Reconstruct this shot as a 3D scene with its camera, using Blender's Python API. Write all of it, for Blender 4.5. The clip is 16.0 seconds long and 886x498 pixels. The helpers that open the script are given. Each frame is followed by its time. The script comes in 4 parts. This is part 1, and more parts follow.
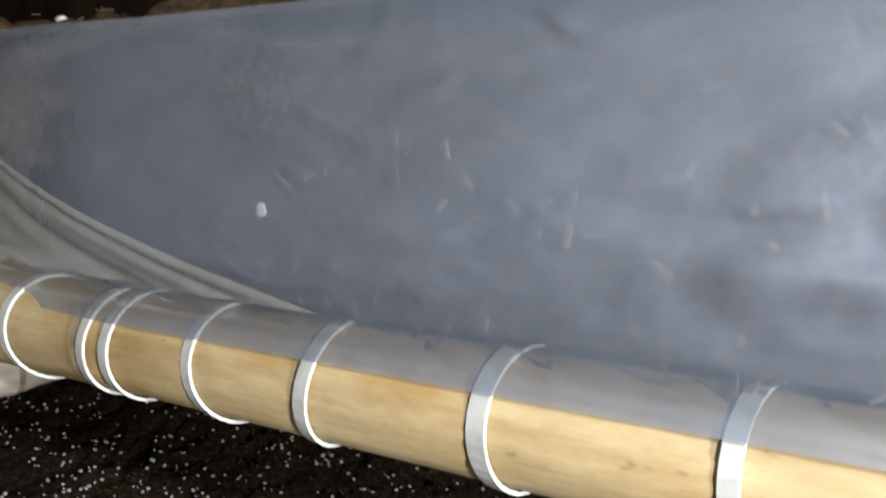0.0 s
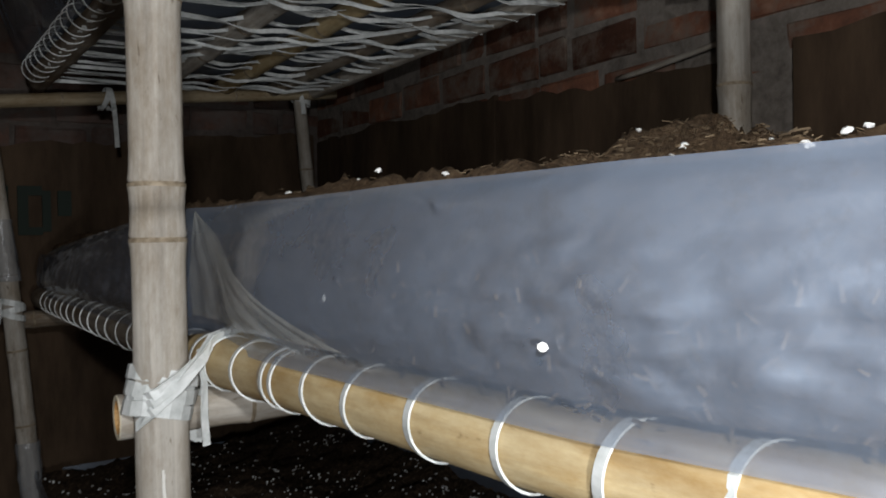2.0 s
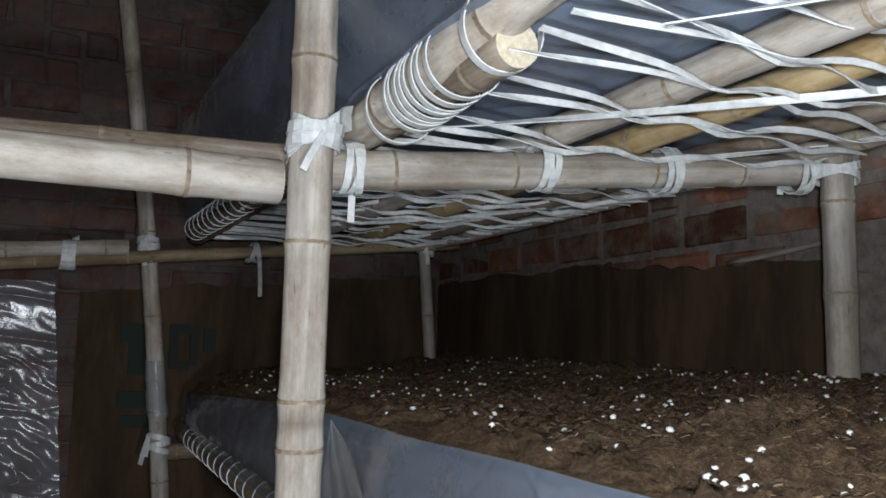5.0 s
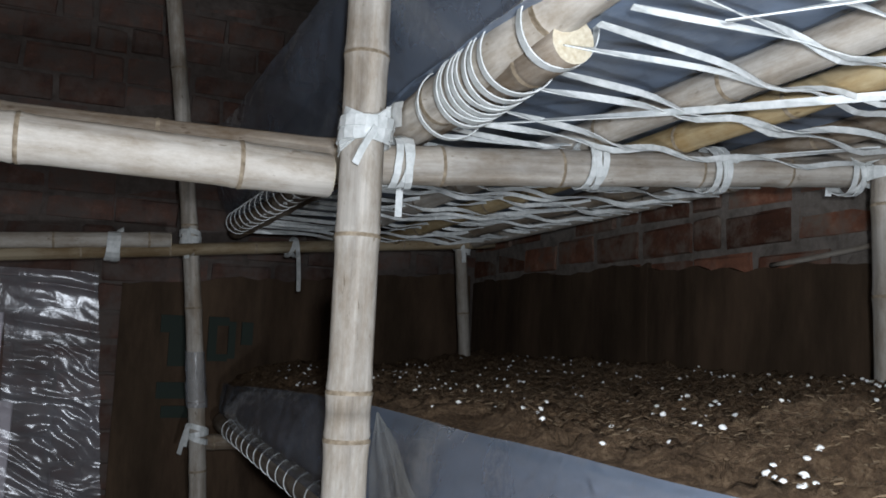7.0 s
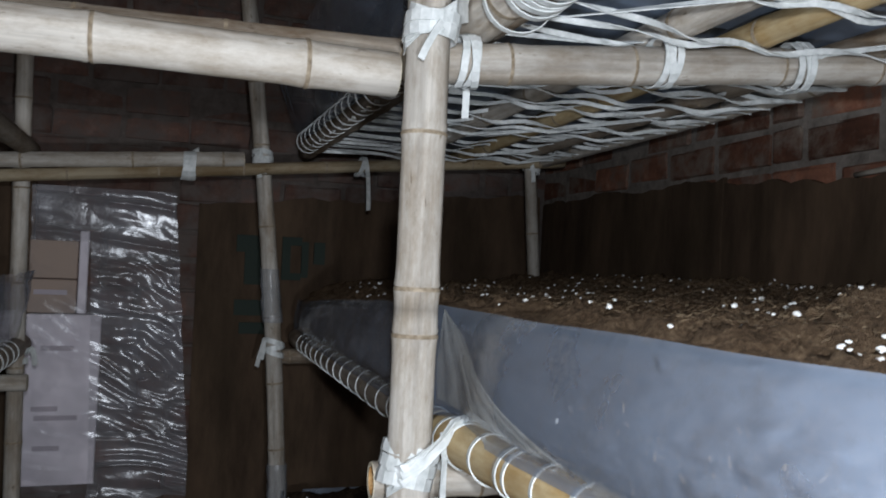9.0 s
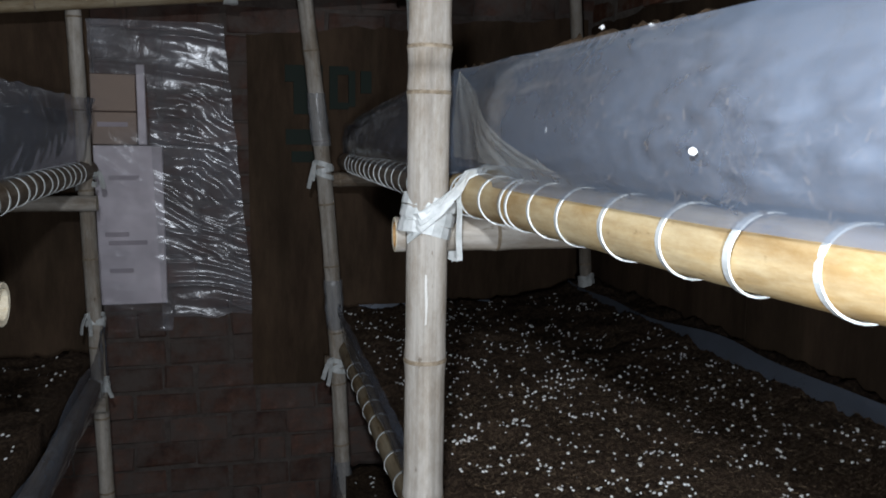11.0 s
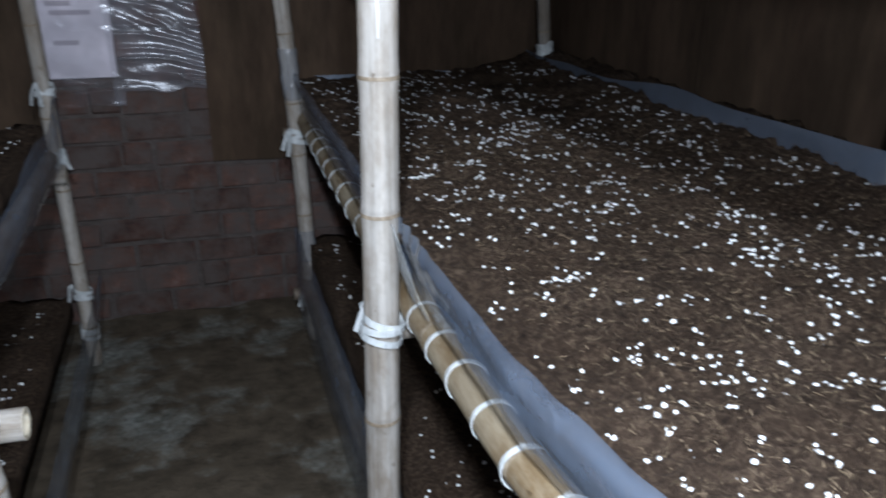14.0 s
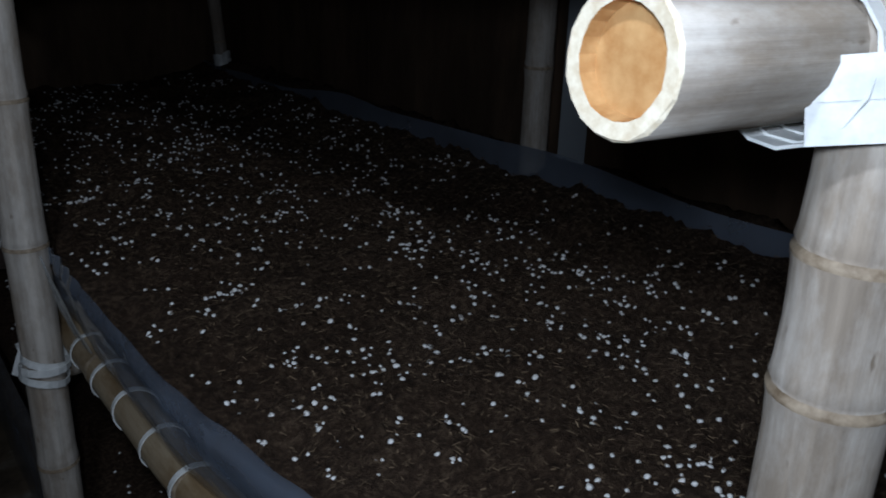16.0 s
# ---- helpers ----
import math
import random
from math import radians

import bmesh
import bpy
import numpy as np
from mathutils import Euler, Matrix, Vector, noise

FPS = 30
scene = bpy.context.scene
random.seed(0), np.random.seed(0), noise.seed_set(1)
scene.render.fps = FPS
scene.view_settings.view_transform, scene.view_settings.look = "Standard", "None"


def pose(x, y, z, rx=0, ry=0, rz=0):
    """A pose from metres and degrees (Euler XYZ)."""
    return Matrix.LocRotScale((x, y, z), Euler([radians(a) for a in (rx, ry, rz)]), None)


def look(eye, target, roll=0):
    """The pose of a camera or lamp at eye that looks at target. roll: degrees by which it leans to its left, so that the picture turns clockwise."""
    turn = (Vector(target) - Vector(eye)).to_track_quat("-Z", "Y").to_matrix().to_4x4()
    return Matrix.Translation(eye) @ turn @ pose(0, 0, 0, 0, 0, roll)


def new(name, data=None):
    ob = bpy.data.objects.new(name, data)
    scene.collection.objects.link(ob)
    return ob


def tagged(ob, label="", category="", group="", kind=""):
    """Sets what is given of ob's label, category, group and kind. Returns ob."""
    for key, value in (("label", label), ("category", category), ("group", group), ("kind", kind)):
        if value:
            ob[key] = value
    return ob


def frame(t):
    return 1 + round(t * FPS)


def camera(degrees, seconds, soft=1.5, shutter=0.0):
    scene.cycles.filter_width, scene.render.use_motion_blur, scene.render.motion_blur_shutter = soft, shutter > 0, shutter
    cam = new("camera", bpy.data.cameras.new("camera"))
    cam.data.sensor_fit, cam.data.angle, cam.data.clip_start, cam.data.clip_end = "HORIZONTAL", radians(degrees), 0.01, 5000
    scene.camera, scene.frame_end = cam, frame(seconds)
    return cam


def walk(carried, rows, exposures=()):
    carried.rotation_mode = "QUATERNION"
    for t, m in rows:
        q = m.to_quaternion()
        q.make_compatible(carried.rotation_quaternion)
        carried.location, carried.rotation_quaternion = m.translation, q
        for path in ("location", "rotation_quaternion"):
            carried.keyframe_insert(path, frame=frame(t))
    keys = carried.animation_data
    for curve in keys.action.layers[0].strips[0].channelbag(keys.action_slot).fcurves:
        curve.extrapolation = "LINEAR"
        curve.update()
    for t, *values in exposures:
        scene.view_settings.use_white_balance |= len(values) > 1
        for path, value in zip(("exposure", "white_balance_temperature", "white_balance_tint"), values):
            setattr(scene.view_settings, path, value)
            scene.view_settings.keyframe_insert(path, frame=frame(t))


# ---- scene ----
cam = camera(57.6, 16.0, soft=1.7, shutter=0.3)
PATH = [
    (0, (-0.208, -0.609, 1.623), (1.419, 0.494, 1.252), -1.0),
    (0.5, (-0.207, -0.653, 1.648), (1.353, 0.587, 1.475), -1.4),
    (1, (-0.186, -0.819, 1.652), (1.172, 0.649, 1.676), -1.1),
    (1.5, (-0.21, -0.915, 1.629), (0.967, 0.702, 1.648), -1.1),
    (2, (-0.258, -0.975, 1.625), (0.859, 0.683, 1.595), -1.3),
    (2.5, (-0.283, -1.03, 1.631), (0.75, 0.678, 1.496), -0.7),
    (3, (-0.288, -1.059, 1.677), (0.646, 0.709, 1.66), -0.6),
    (3.5, (-0.309, -1.078, 1.734), (0.579, 0.706, 1.906), -0.4),
    (4, (-0.317, -1.089, 1.767), (0.544, 0.704, 1.982), 0.2),
    (6.3, (-0.318, -1.087, 1.787), (0.544, 0.704, 2.011), 1.9),
    (6.5, (-0.328, -1.087, 1.785), (0.52, 0.71, 2.017), 2.0),
    (7, (-0.345, -1.083, 1.775), (0.45, 0.739, 1.992), 2.2),
    (7.5, (-0.346, -1.08, 1.766), (0.455, 0.742, 1.962), 2.7),
    (8, (-0.342, -1.08, 1.76), (0.452, 0.749, 1.916), 2.2),
    (8.5, (-0.337, -1.071, 1.755), (0.448, 0.765, 1.857), 1.9),
    (9, (-0.336, -1.079, 1.724), (0.307, 0.814, 1.773), 2.4),
    (9.2, (-0.332, -1.091, 1.704), (0.282, 0.812, 1.73), 2.3),
    (11.3, (-0.256, -1.164, 1.555), (0.184, 0.76, 1.23), 0.1),
    (11.5, (-0.242, -1.163, 1.549), (0.151, 0.765, 1.196), -0.2),
    (12, (-0.231, -1.173, 1.525), (-0.008, 0.765, 1.087), -0.9),
    (12.5, (-0.232, -1.179, 1.492), (-0.221, 0.745, 0.947), -1.8),
    (13, (-0.236, -1.197, 1.476), (-0.272, 0.714, 0.886), -2.4),
    (13.5, (-0.274, -1.207, 1.466), (-0.132, 0.689, 0.846), -1.4),
    (14, (-0.277, -1.225, 1.433), (0.269, 0.557, 0.707), 0.5),
    (14.5, (-0.264, -1.257, 1.444), (0.535, 0.427, 0.719), 0.7),
    (15, (-0.241, -1.274, 1.447), (0.709, 0.337, 0.738), 0.8),
    (15.5, (-0.221, -1.284, 1.452), (0.83, 0.268, 0.755), 1.8),
    (16, (-0.205, -1.292, 1.453), (0.939, 0.19, 0.749), 1.8),
]
EXPOSURES = [(0, 0.35, 6850, 10), (0.5, -0.25, 6800, 10), (1, -0.4, 6800, 10), (1.5, -0.4, 6700, 10), (2.5, -0.45, 6450, 10), (3.5, 0.0, 6300, 10), (7, 0.05, 6050, 10), (9, 0.15, 6050, 10), (11.5, 0.0, 6050, 10),
             (12.5, 0.25, 5950, 10), (13.5, 0.5, 5800, 10), (14.2, 1.0, 5500, 10), (14.7, 1.1, 5500, 10), (15.1, 0.45, 5400, 10), (15.4, -0.95, 5450, 10), (15.7, -1.8, 5400, 10), (16, -1.95, 5500, 10)]
walk(cam, [(t, look(eye, target, roll)) for t, eye, target, roll in PATH], EXPOSURES)

# ---- light: two fixed lamps for one torch behind the lens, in an otherwise dark shed ----
world = bpy.data.worlds.new("world")
scene.world = world
world.use_nodes = True
world.node_tree.nodes["Background"].inputs[0].default_value = (0.6, 0.7, 1.0, 1)
world.node_tree.nodes["Background"].inputs[1].default_value = 0.004
# fixed lamps at the torch's raised and lowered places, both lit all through
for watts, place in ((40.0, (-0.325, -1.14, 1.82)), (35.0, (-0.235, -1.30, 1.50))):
    torch_data = bpy.data.lights.new("torch_stand_in", "POINT")
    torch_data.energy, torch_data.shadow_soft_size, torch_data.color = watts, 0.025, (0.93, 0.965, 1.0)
    new("torch_stand_in", torch_data).location = place


# ---- materials ----
def material(name, base, rough=0.6, metal=0.0, spec=0.4):
    m = bpy.data.materials.new(name)
    m.use_nodes = True
    b = m.node_tree.nodes["Principled BSDF"]
    b.inputs["Base Color"].default_value = (*base, 1)
    b.inputs["Roughness"].default_value = rough
    b.inputs["Metallic"].default_value = metal
    b.inputs["Specular IOR Level"].default_value = spec
    return m, m.node_tree, b


def noise_ramp(nt, stops, scale, stretch=(1, 1, 1), detail=6, rough=0.6, coords="Object", distort=0.0):
    tc, mp = nt.nodes.new("ShaderNodeTexCoord"), nt.nodes.new("ShaderNodeMapping")
    mp.inputs["Scale"].default_value = stretch
    n, r = nt.nodes.new("ShaderNodeTexNoise"), nt.nodes.new("ShaderNodeValToRGB")
    n.inputs["Scale"].default_value, n.inputs["Detail"].default_value = scale, detail
    n.inputs["Roughness"].default_value, n.inputs["Distortion"].default_value = rough, distort
    nt.links.new(tc.outputs[coords], mp.inputs[0])
    nt.links.new(mp.outputs[0], n.inputs["Vector"])
    nt.links.new(n.outputs["Fac"], r.inputs[0])
    e = r.color_ramp.elements
    while len(e) < len(stops):
        e.new(0.5)
    for k, (p, c) in enumerate(stops):
        e[k].position, e[k].color = p, (*c, 1)
    return n, r


def mix(nt, a, b, fac=0.5, mode="MULTIPLY"):
    m = nt.nodes.new("ShaderNodeMixRGB")
    m.blend_type = mode
    m.inputs[0].default_value = fac
    nt.links.new(a, m.inputs[1])
    nt.links.new(b, m.inputs[2])
    return m


def bump(nt, b, height, strength=0.4, distance=0.004):
    k = nt.nodes.new("ShaderNodeBump")
    k.inputs["Strength"].default_value, k.inputs["Distance"].default_value = strength, distance
    nt.links.new(height, k.inputs["Height"])
    nt.links.new(k.outputs[0], b.inputs["Normal"])


def tint_by_object(nt, colour, low=0.75, high=1.1):
    info, mr = nt.nodes.new("ShaderNodeObjectInfo"), nt.nodes.new("ShaderNodeMapRange")
    mr.inputs[3].default_value, mr.inputs[4].default_value = low, high
    nt.links.new(info.outputs["Random"], mr.inputs[0])
    m = nt.nodes.new("ShaderNodeVectorMath")
    m.operation = "SCALE"
    nt.links.new(colour, m.inputs[0])
    nt.links.new(mr.outputs[0], m.inputs["Scale"])
    return m.outputs[0]


def smeared(nt, colour, over, low, high, scale):
    """Dried mortar smeared across neighbouring bricks, by place in the shed."""
    geo, n, r, m = (nt.nodes.new("ShaderNode" + k) for k in ("NewGeometry", "TexNoise", "ValToRGB", "MixRGB"))
    n.inputs["Scale"].default_value, n.inputs["Detail"].default_value, n.inputs["Roughness"].default_value = scale, 8, 0.68
    nt.links.new(geo.outputs["Position"], n.inputs["Vector"])
    nt.links.new(n.outputs["Fac"], r.inputs[0])
    r.color_ramp.elements[0].position, r.color_ramp.elements[1].position = low, high
    nt.links.new(r.outputs[0], m.inputs[0])
    nt.links.new(colour, m.inputs[1])
    m.inputs[2].default_value = (*over, 1)
    return m.outputs[0]


def bamboo_material(name, light, dark, spots):
    m, nt, b = material(name, light, 0.64, spec=0.22)
    _, streak = noise_ramp(nt, [(0.3, tuple(c * 0.8 for c in dark)), (0.6, light)], 26, (1.6, 1.6, 0.05), 8)
    _, blotch = noise_ramp(nt, [(0.38, spots), (0.58, (1, 1, 1))], 14, (1, 1, 0.4), 7, 0.72)
    _, speck = noise_ramp(nt, [(0.27, (0.25, 0.18, 0.1)), (0.34, (1, 1, 1))], 70, (1, 1, 0.4), 3)
    mx = mix(nt, streak.outputs[0], blotch.outputs[0], 0.95)
    mx2 = mix(nt, mx.outputs[0], speck.outputs[0], 0.6)
    nt.links.new(tint_by_object(nt, mx2.outputs[0], 0.85, 1.08), b.inputs["Base Color"])
    fine, _ = noise_ramp(nt, [(0, (0, 0, 0)), (1, (1, 1, 1))], 120, (1.5, 1.5, 0.05), 4)
    bump(nt, b, fine.outputs["Fac"], 0.35, 0.002)
    return m


POLE_GREY = bamboo_material("weathered_bamboo", (0.58, 0.535, 0.47), (0.36, 0.325, 0.28), (0.62, 0.56, 0.49))
POLE_YELLOW = bamboo_material("yellow_bamboo", (0.62, 0.495, 0.29), (0.49, 0.37, 0.205), (0.72, 0.6, 0.43))
POLE_DULL = bamboo_material("dull_bamboo", (0.40, 0.33, 0.22), (0.28, 0.22, 0.14), (0.6, 0.5, 0.38))
POLE_OLD = bamboo_material("old_dark_bamboo", (0.36, 0.31, 0.25), (0.2, 0.16, 0.12), (0.55, 0.45, 0.35))
NODE, nt, b = material("bamboo_node", (0.24, 0.18, 0.11), 0.7)
_, r = noise_ramp(nt, [(0.3, (0.14, 0.1, 0.06)), (0.7, (0.38, 0.31, 0.22))], 90)
nt.links.new(r.outputs[0], b.inputs["Base Color"])
CUT, nt, b = material("cut_bamboo_end", (0.66, 0.58, 0.42), 0.8)
_, r = noise_ramp(nt, [(0.3, (0.5, 0.41, 0.27)), (0.7, (0.72, 0.66, 0.52))], 140)
nt.links.new(r.outputs[0], b.inputs["Base Color"])
MEMBRANE, nt, b = material("bamboo_membrane", (0.42, 0.22, 0.07), 0.75)
_, r = noise_ramp(nt, [(0.3, (0.34, 0.16, 0.045)), (0.7, (0.5, 0.3, 0.12))], 80, detail=8)
nt.links.new(r.outputs[0], b.inputs["Base Color"])

STRAP, nt, b = material("white_plastic_strap", (0.74, 0.76, 0.74), 0.4, spec=0.5)
_, r = noise_ramp(nt, [(0.3, (0.5, 0.52, 0.5)), (0.65, (0.74, 0.75, 0.73))], 60)
nt.links.new(r.outputs[0], b.inputs["Base Color"])

def soil_material(name, dark, mid, light):
    m, nt, b = material(name, mid, 0.95, spec=0.15)
    n1, r1 = noise_ramp(nt, [(0.28, dark), (0.5, mid), (0.72, light)], 95, detail=9, rough=0.75)
    _, r2 = noise_ramp(nt, [(0.3, (0.55, 0.5, 0.45)), (0.7, (1, 1, 1))], 5, detail=4)
    nt.links.new(mix(nt, r1.outputs[0], r2.outputs[0], 0.8).outputs[0], b.inputs["Base Color"])
    bump(nt, b, n1.outputs["Fac"], 1.0, 0.014)
    return m


# same soil twice: light and shade set in colour, lighter on bed3, darker elsewhere
SOIL = soil_material("crumbly_casing_soil", (0.045, 0.029, 0.017), (0.185, 0.122, 0.072), (0.40, 0.28, 0.17))
SOIL_SHADED = soil_material("shaded_casing_soil", (0.016, 0.0105, 0.007), (0.085, 0.056, 0.036), (0.25, 0.18, 0.118))

STRAW, nt, b = material("straw_fibre", (0.24, 0.15, 0.075), 0.8, spec=0.2)
geo, r = nt.nodes.new("ShaderNodeNewGeometry"), nt.nodes.new("ShaderNodeValToRGB")
r.color_ramp.elements[0].color, r.color_ramp.elements[1].color = (0.045, 0.03, 0.018, 1), (0.25, 0.18, 0.11, 1)
nt.links.new(geo.outputs["Random Per Island"], r.inputs[0])
nt.links.new(r.outputs[0], b.inputs["Base Color"])

CAP, nt, b = material("mushroom_cap", (0.82, 0.81, 0.77), 0.6, spec=0.3)
_, r = noise_ramp(nt, [(0.35, (0.78, 0.76, 0.71)), (0.6, (0.9, 0.895, 0.88))], 160)
nt.links.new(r.outputs[0], b.inputs["Base Color"])


def film_material(name, base, clear, rough, wave, wave_strength, spec=0.6):
    """Thin polythene: a glossy bluish skin, partly see-through."""
    m, nt, b = material(name, base, rough, spec=spec)
    _, r = noise_ramp(nt, [(0.3, tuple(c * 0.88 for c in base)), (0.7, base)], 3.5, (1, 1, 1), 5)
    _, r2 = noise_ramp(nt, [(0.5, (1, 1, 1)), (0.68, (0.8, 0.74, 0.68))], 40, (1, 1, 1), 8, 0.7)
    nt.links.new(mix(nt, r.outputs[0], r2.outputs[0], 0.6).outputs[0], b.inputs["Base Color"])
    w, _ = noise_ramp(nt, [(0, (0, 0, 0)), (1, (1, 1, 1))], wave, (1, 0.5, 1), 5, 0.55, distort=0.5)
    bump(nt, b, w.outputs["Fac"], wave_strength, 0.012)
    t, s = nt.nodes.new("ShaderNodeBsdfTransparent"), nt.nodes.new("ShaderNodeMixShader")
    c, cr = noise_ramp(nt, [(0.35, (clear * 1.2,) * 3), (0.65, (clear * 0.85,) * 3)], 5, detail=4)
    nt.links.new(cr.outputs[0], s.inputs[0])
    nt.links.new(b.outputs[0], s.inputs[1])
    nt.links.new(t.outputs[0], s.inputs[2])
    nt.links.new(s.outputs[0], nt.nodes["Material Output"].inputs["Surface"])
    return m


FILM = film_material("bed_polythene", (0.19, 0.23, 0.3), 0.44, 0.5, 14, 0.2, 1.0)
nt = FILM.node_tree
b = nt.nodes["Principled BSDF"]
ridge, gap = noise_ramp(nt, [(0.5, (0, 0, 0)), (0.62, (1, 1, 1))], 4.5, (1, 1, 1), 2)
crinkle, _ = noise_ramp(nt, [(0, (0, 0, 0)), (1, (1, 1, 1))], 26, (1, 0.7, 1.3), 3, 0.5, distort=0.8)
crinkle.noise_type = "RIDGED_MULTIFRACTAL"
both, k = mix(nt, crinkle.outputs["Fac"], gap.outputs[0], 1.0), nt.nodes.new("ShaderNodeBump")
k.inputs["Strength"].default_value, k.inputs["Distance"].default_value = 0.5, 0.006
nt.links.new(both.outputs[0], k.inputs["Height"])
nt.links.new(b.inputs["Normal"].links[0].from_socket, k.inputs["Normal"])
nt.links.new(k.outputs[0], b.inputs["Normal"])
nt.links.new(k.outputs[0], b.inputs["Coat Normal"])
b.inputs["Coat Weight"].default_value, b.inputs["Coat Roughness"].default_value = 1.0, 0.09
b.inputs["IOR"].default_value, b.inputs["Specular Tint"].default_value = 2.0, (0.76, 0.87, 1.0, 1)
FOLD = film_material("folded_polythene", (0.36, 0.36, 0.34), 0.6, 0.3, 24, 0.4)
FILM_CLEAR = film_material("loose_polythene", (0.42, 0.44, 0.47), 0.6, 0.2, 20, 0.5)
FOIL = film_material("crumpled_clear_sheet", (0.56, 0.56, 0.62), 0.7, 0.22, 22, 0.2, 1.0)
FOIL.node_tree.nodes["Principled BSDF"].inputs["IOR"].default_value = 1.9
FOIL_THIN = film_material("single_clear_sheet", (0.5, 0.5, 0.55), 0.87, 0.2, 22, 0.25, 1.0)
LINER = film_material("bed_underside_liner", (0.19, 0.235, 0.31), 0.05, 0.3, 10, 0.6)

BRICK, nt, b = material("fired_brick", (0.3, 0.12, 0.07), 0.9, spec=0.2)
n1, r1 = noise_ramp(nt, [(0.3, (0.10, 0.05, 0.035)), (0.55, (0.215, 0.092, 0.055)), (0.75, (0.32, 0.185, 0.125))], 14, coords="Object", detail=8, rough=0.7)
_, r2 = noise_ramp(nt, [(0.5, (1, 1, 1)), (0.75, (0.55, 0.6, 0.62))], 6, coords="Object", detail=5)
mx = mix(nt, r1.outputs[0], r2.outputs[0], 0.6)
nt.links.new(smeared(nt, tint_by_object(nt, mx.outputs[0], 0.4, 1.4), (0.2, 0.16, 0.128), 0.46, 0.62, 7.5), b.inputs["Base Color"])
bump(nt, b, n1.outputs["Fac"], 0.7, 0.008)

# end wall's brick, darker and less red than the side wall's
BRICK_DARK, nt, b = material("dark_brick", (0.12, 0.08, 0.07), 0.9, spec=0.2)
n1, r1 = noise_ramp(nt, [(0.3, (0.06, 0.044, 0.04)), (0.55, (0.145, 0.078, 0.058)), (0.75, (0.22, 0.15, 0.125))], 14, coords="Object", detail=8, rough=0.7)
nt.links.new(smeared(nt, tint_by_object(nt, r1.outputs[0], 0.6, 1.15), (0.115, 0.092, 0.08), 0.4, 0.6, 8), b.inputs["Base Color"])
bump(nt, b, n1.outputs["Fac"], 0.7, 0.008)

MORTAR, nt, b = material("mortar", (0.26, 0.23, 0.2), 0.95, spec=0.1)
n1, r1 = noise_ramp(nt, [(0.3, (0.12, 0.102, 0.085)), (0.7, (0.30, 0.26, 0.225))], 25, detail=9, rough=0.7)
nt.links.new(r1.outputs[0], b.inputs["Base Color"])
bump(nt, b, n1.outputs["Fac"], 0.8, 0.01)

# end wall's mortar, darker and lower in contrast
MORTAR_DARK, nt, b = material("dark_mortar", (0.11, 0.09, 0.08), 0.95, spec=0.1)
n1, r1 = noise_ramp(nt, [(0.3, (0.07, 0.056, 0.048)), (0.7, (0.155, 0.13, 0.115))], 18, detail=9, rough=0.7)
nt.links.new(r1.outputs[0], b.inputs["Base Color"])
bump(nt, b, n1.outputs["Fac"], 0.8, 0.01)

BOARD, nt, b = material("brown_fibre_board", (0.13, 0.08, 0.045), 0.85, spec=0.2)
_, r1 = noise_ramp(nt, [(0.3, (0.042, 0.026, 0.016)), (0.7, (0.12, 0.078, 0.048))], 7, (1, 1, 0.25), 8, 0.7)
_, r2 = noise_ramp(nt, [(0.46, (1, 1, 1)), (0.6, (0.6, 0.62, 0.6))], 2.5, (2.5, 2.5, 0.6), 6)
nt.links.new(mix(nt, r1.outputs[0], r2.outputs[0], 0.8).outputs[0], b.inputs["Base Color"])
n1, _ = noise_ramp(nt, [(0, (0, 0, 0)), (1, (1, 1, 1))], 60, (1, 1, 0.2))
bump(nt, b, n1.outputs["Fac"], 0.4, 0.004)
INK, nt, b = material("dark_green_print", (0.02, 0.03, 0.022), 0.8)
PAPER, nt, b = material("pale_carton", (0.55, 0.5, 0.5), 0.8)
_, r = noise_ramp(nt, [(0.3, (0.72, 0.65, 0.7)), (0.6, (0.86, 0.79, 0.84))], 12)
nt.links.new(r.outputs[0], b.inputs["Base Color"])
CARTON, nt, b = material("brown_carton", (0.42, 0.32, 0.26), 0.85)
PRINT, nt, b = material("faded_print", (0.5, 0.44, 0.48), 0.8)
MOULD, nt, b = material("mould_streak", (0.05, 0.045, 0.038), 0.9)
SCRAPE, nt, b = material("scraped_bamboo", (0.7, 0.68, 0.63), 0.6)
GREYSTRIP, nt, b = material("grey_plastic_strip", (0.33, 0.36, 0.38), 0.5)

FLOOR, nt, b = material("damp_earth_floor", (0.1, 0.08, 0.05), 0.85, spec=0.3)
n1, r1 = noise_ramp(nt, [(0.3, (0.042, 0.032, 0.02)), (0.6, (0.13, 0.1, 0.066))], 9, detail=9, rough=0.7)
_, r2 = noise_ramp(nt, [(0.51, (0, 0, 0)), (0.63, (1, 1, 1))], 2.3, detail=7, rough=0.65)
_, r3 = noise_ramp(nt, [(0.35, (0.1, 0.1, 0.08)), (0.6, (0.31, 0.31, 0.27))], 30, detail=7, rough=0.75)
mx = nt.nodes.new("ShaderNodeMixRGB")
nt.links.new(r2.outputs[0], mx.inputs[0])
nt.links.new(r1.outputs[0], mx.inputs[1])
nt.links.new(r3.outputs[0], mx.inputs[2])
nt.links.new(mx.outputs[0], b.inputs["Base Color"])
bump(nt, b, n1.outputs["Fac"], 0.7, 0.02)

# ---- helpers for building ----
WORLD = {}


def put_mesh(name, bm, mats, parent=None, m=None, label=""):
    me = bpy.data.meshes.new(name)
    bm.to_mesh(me)
    bm.free()
    return put_data(name, me, mats, parent, m, label)


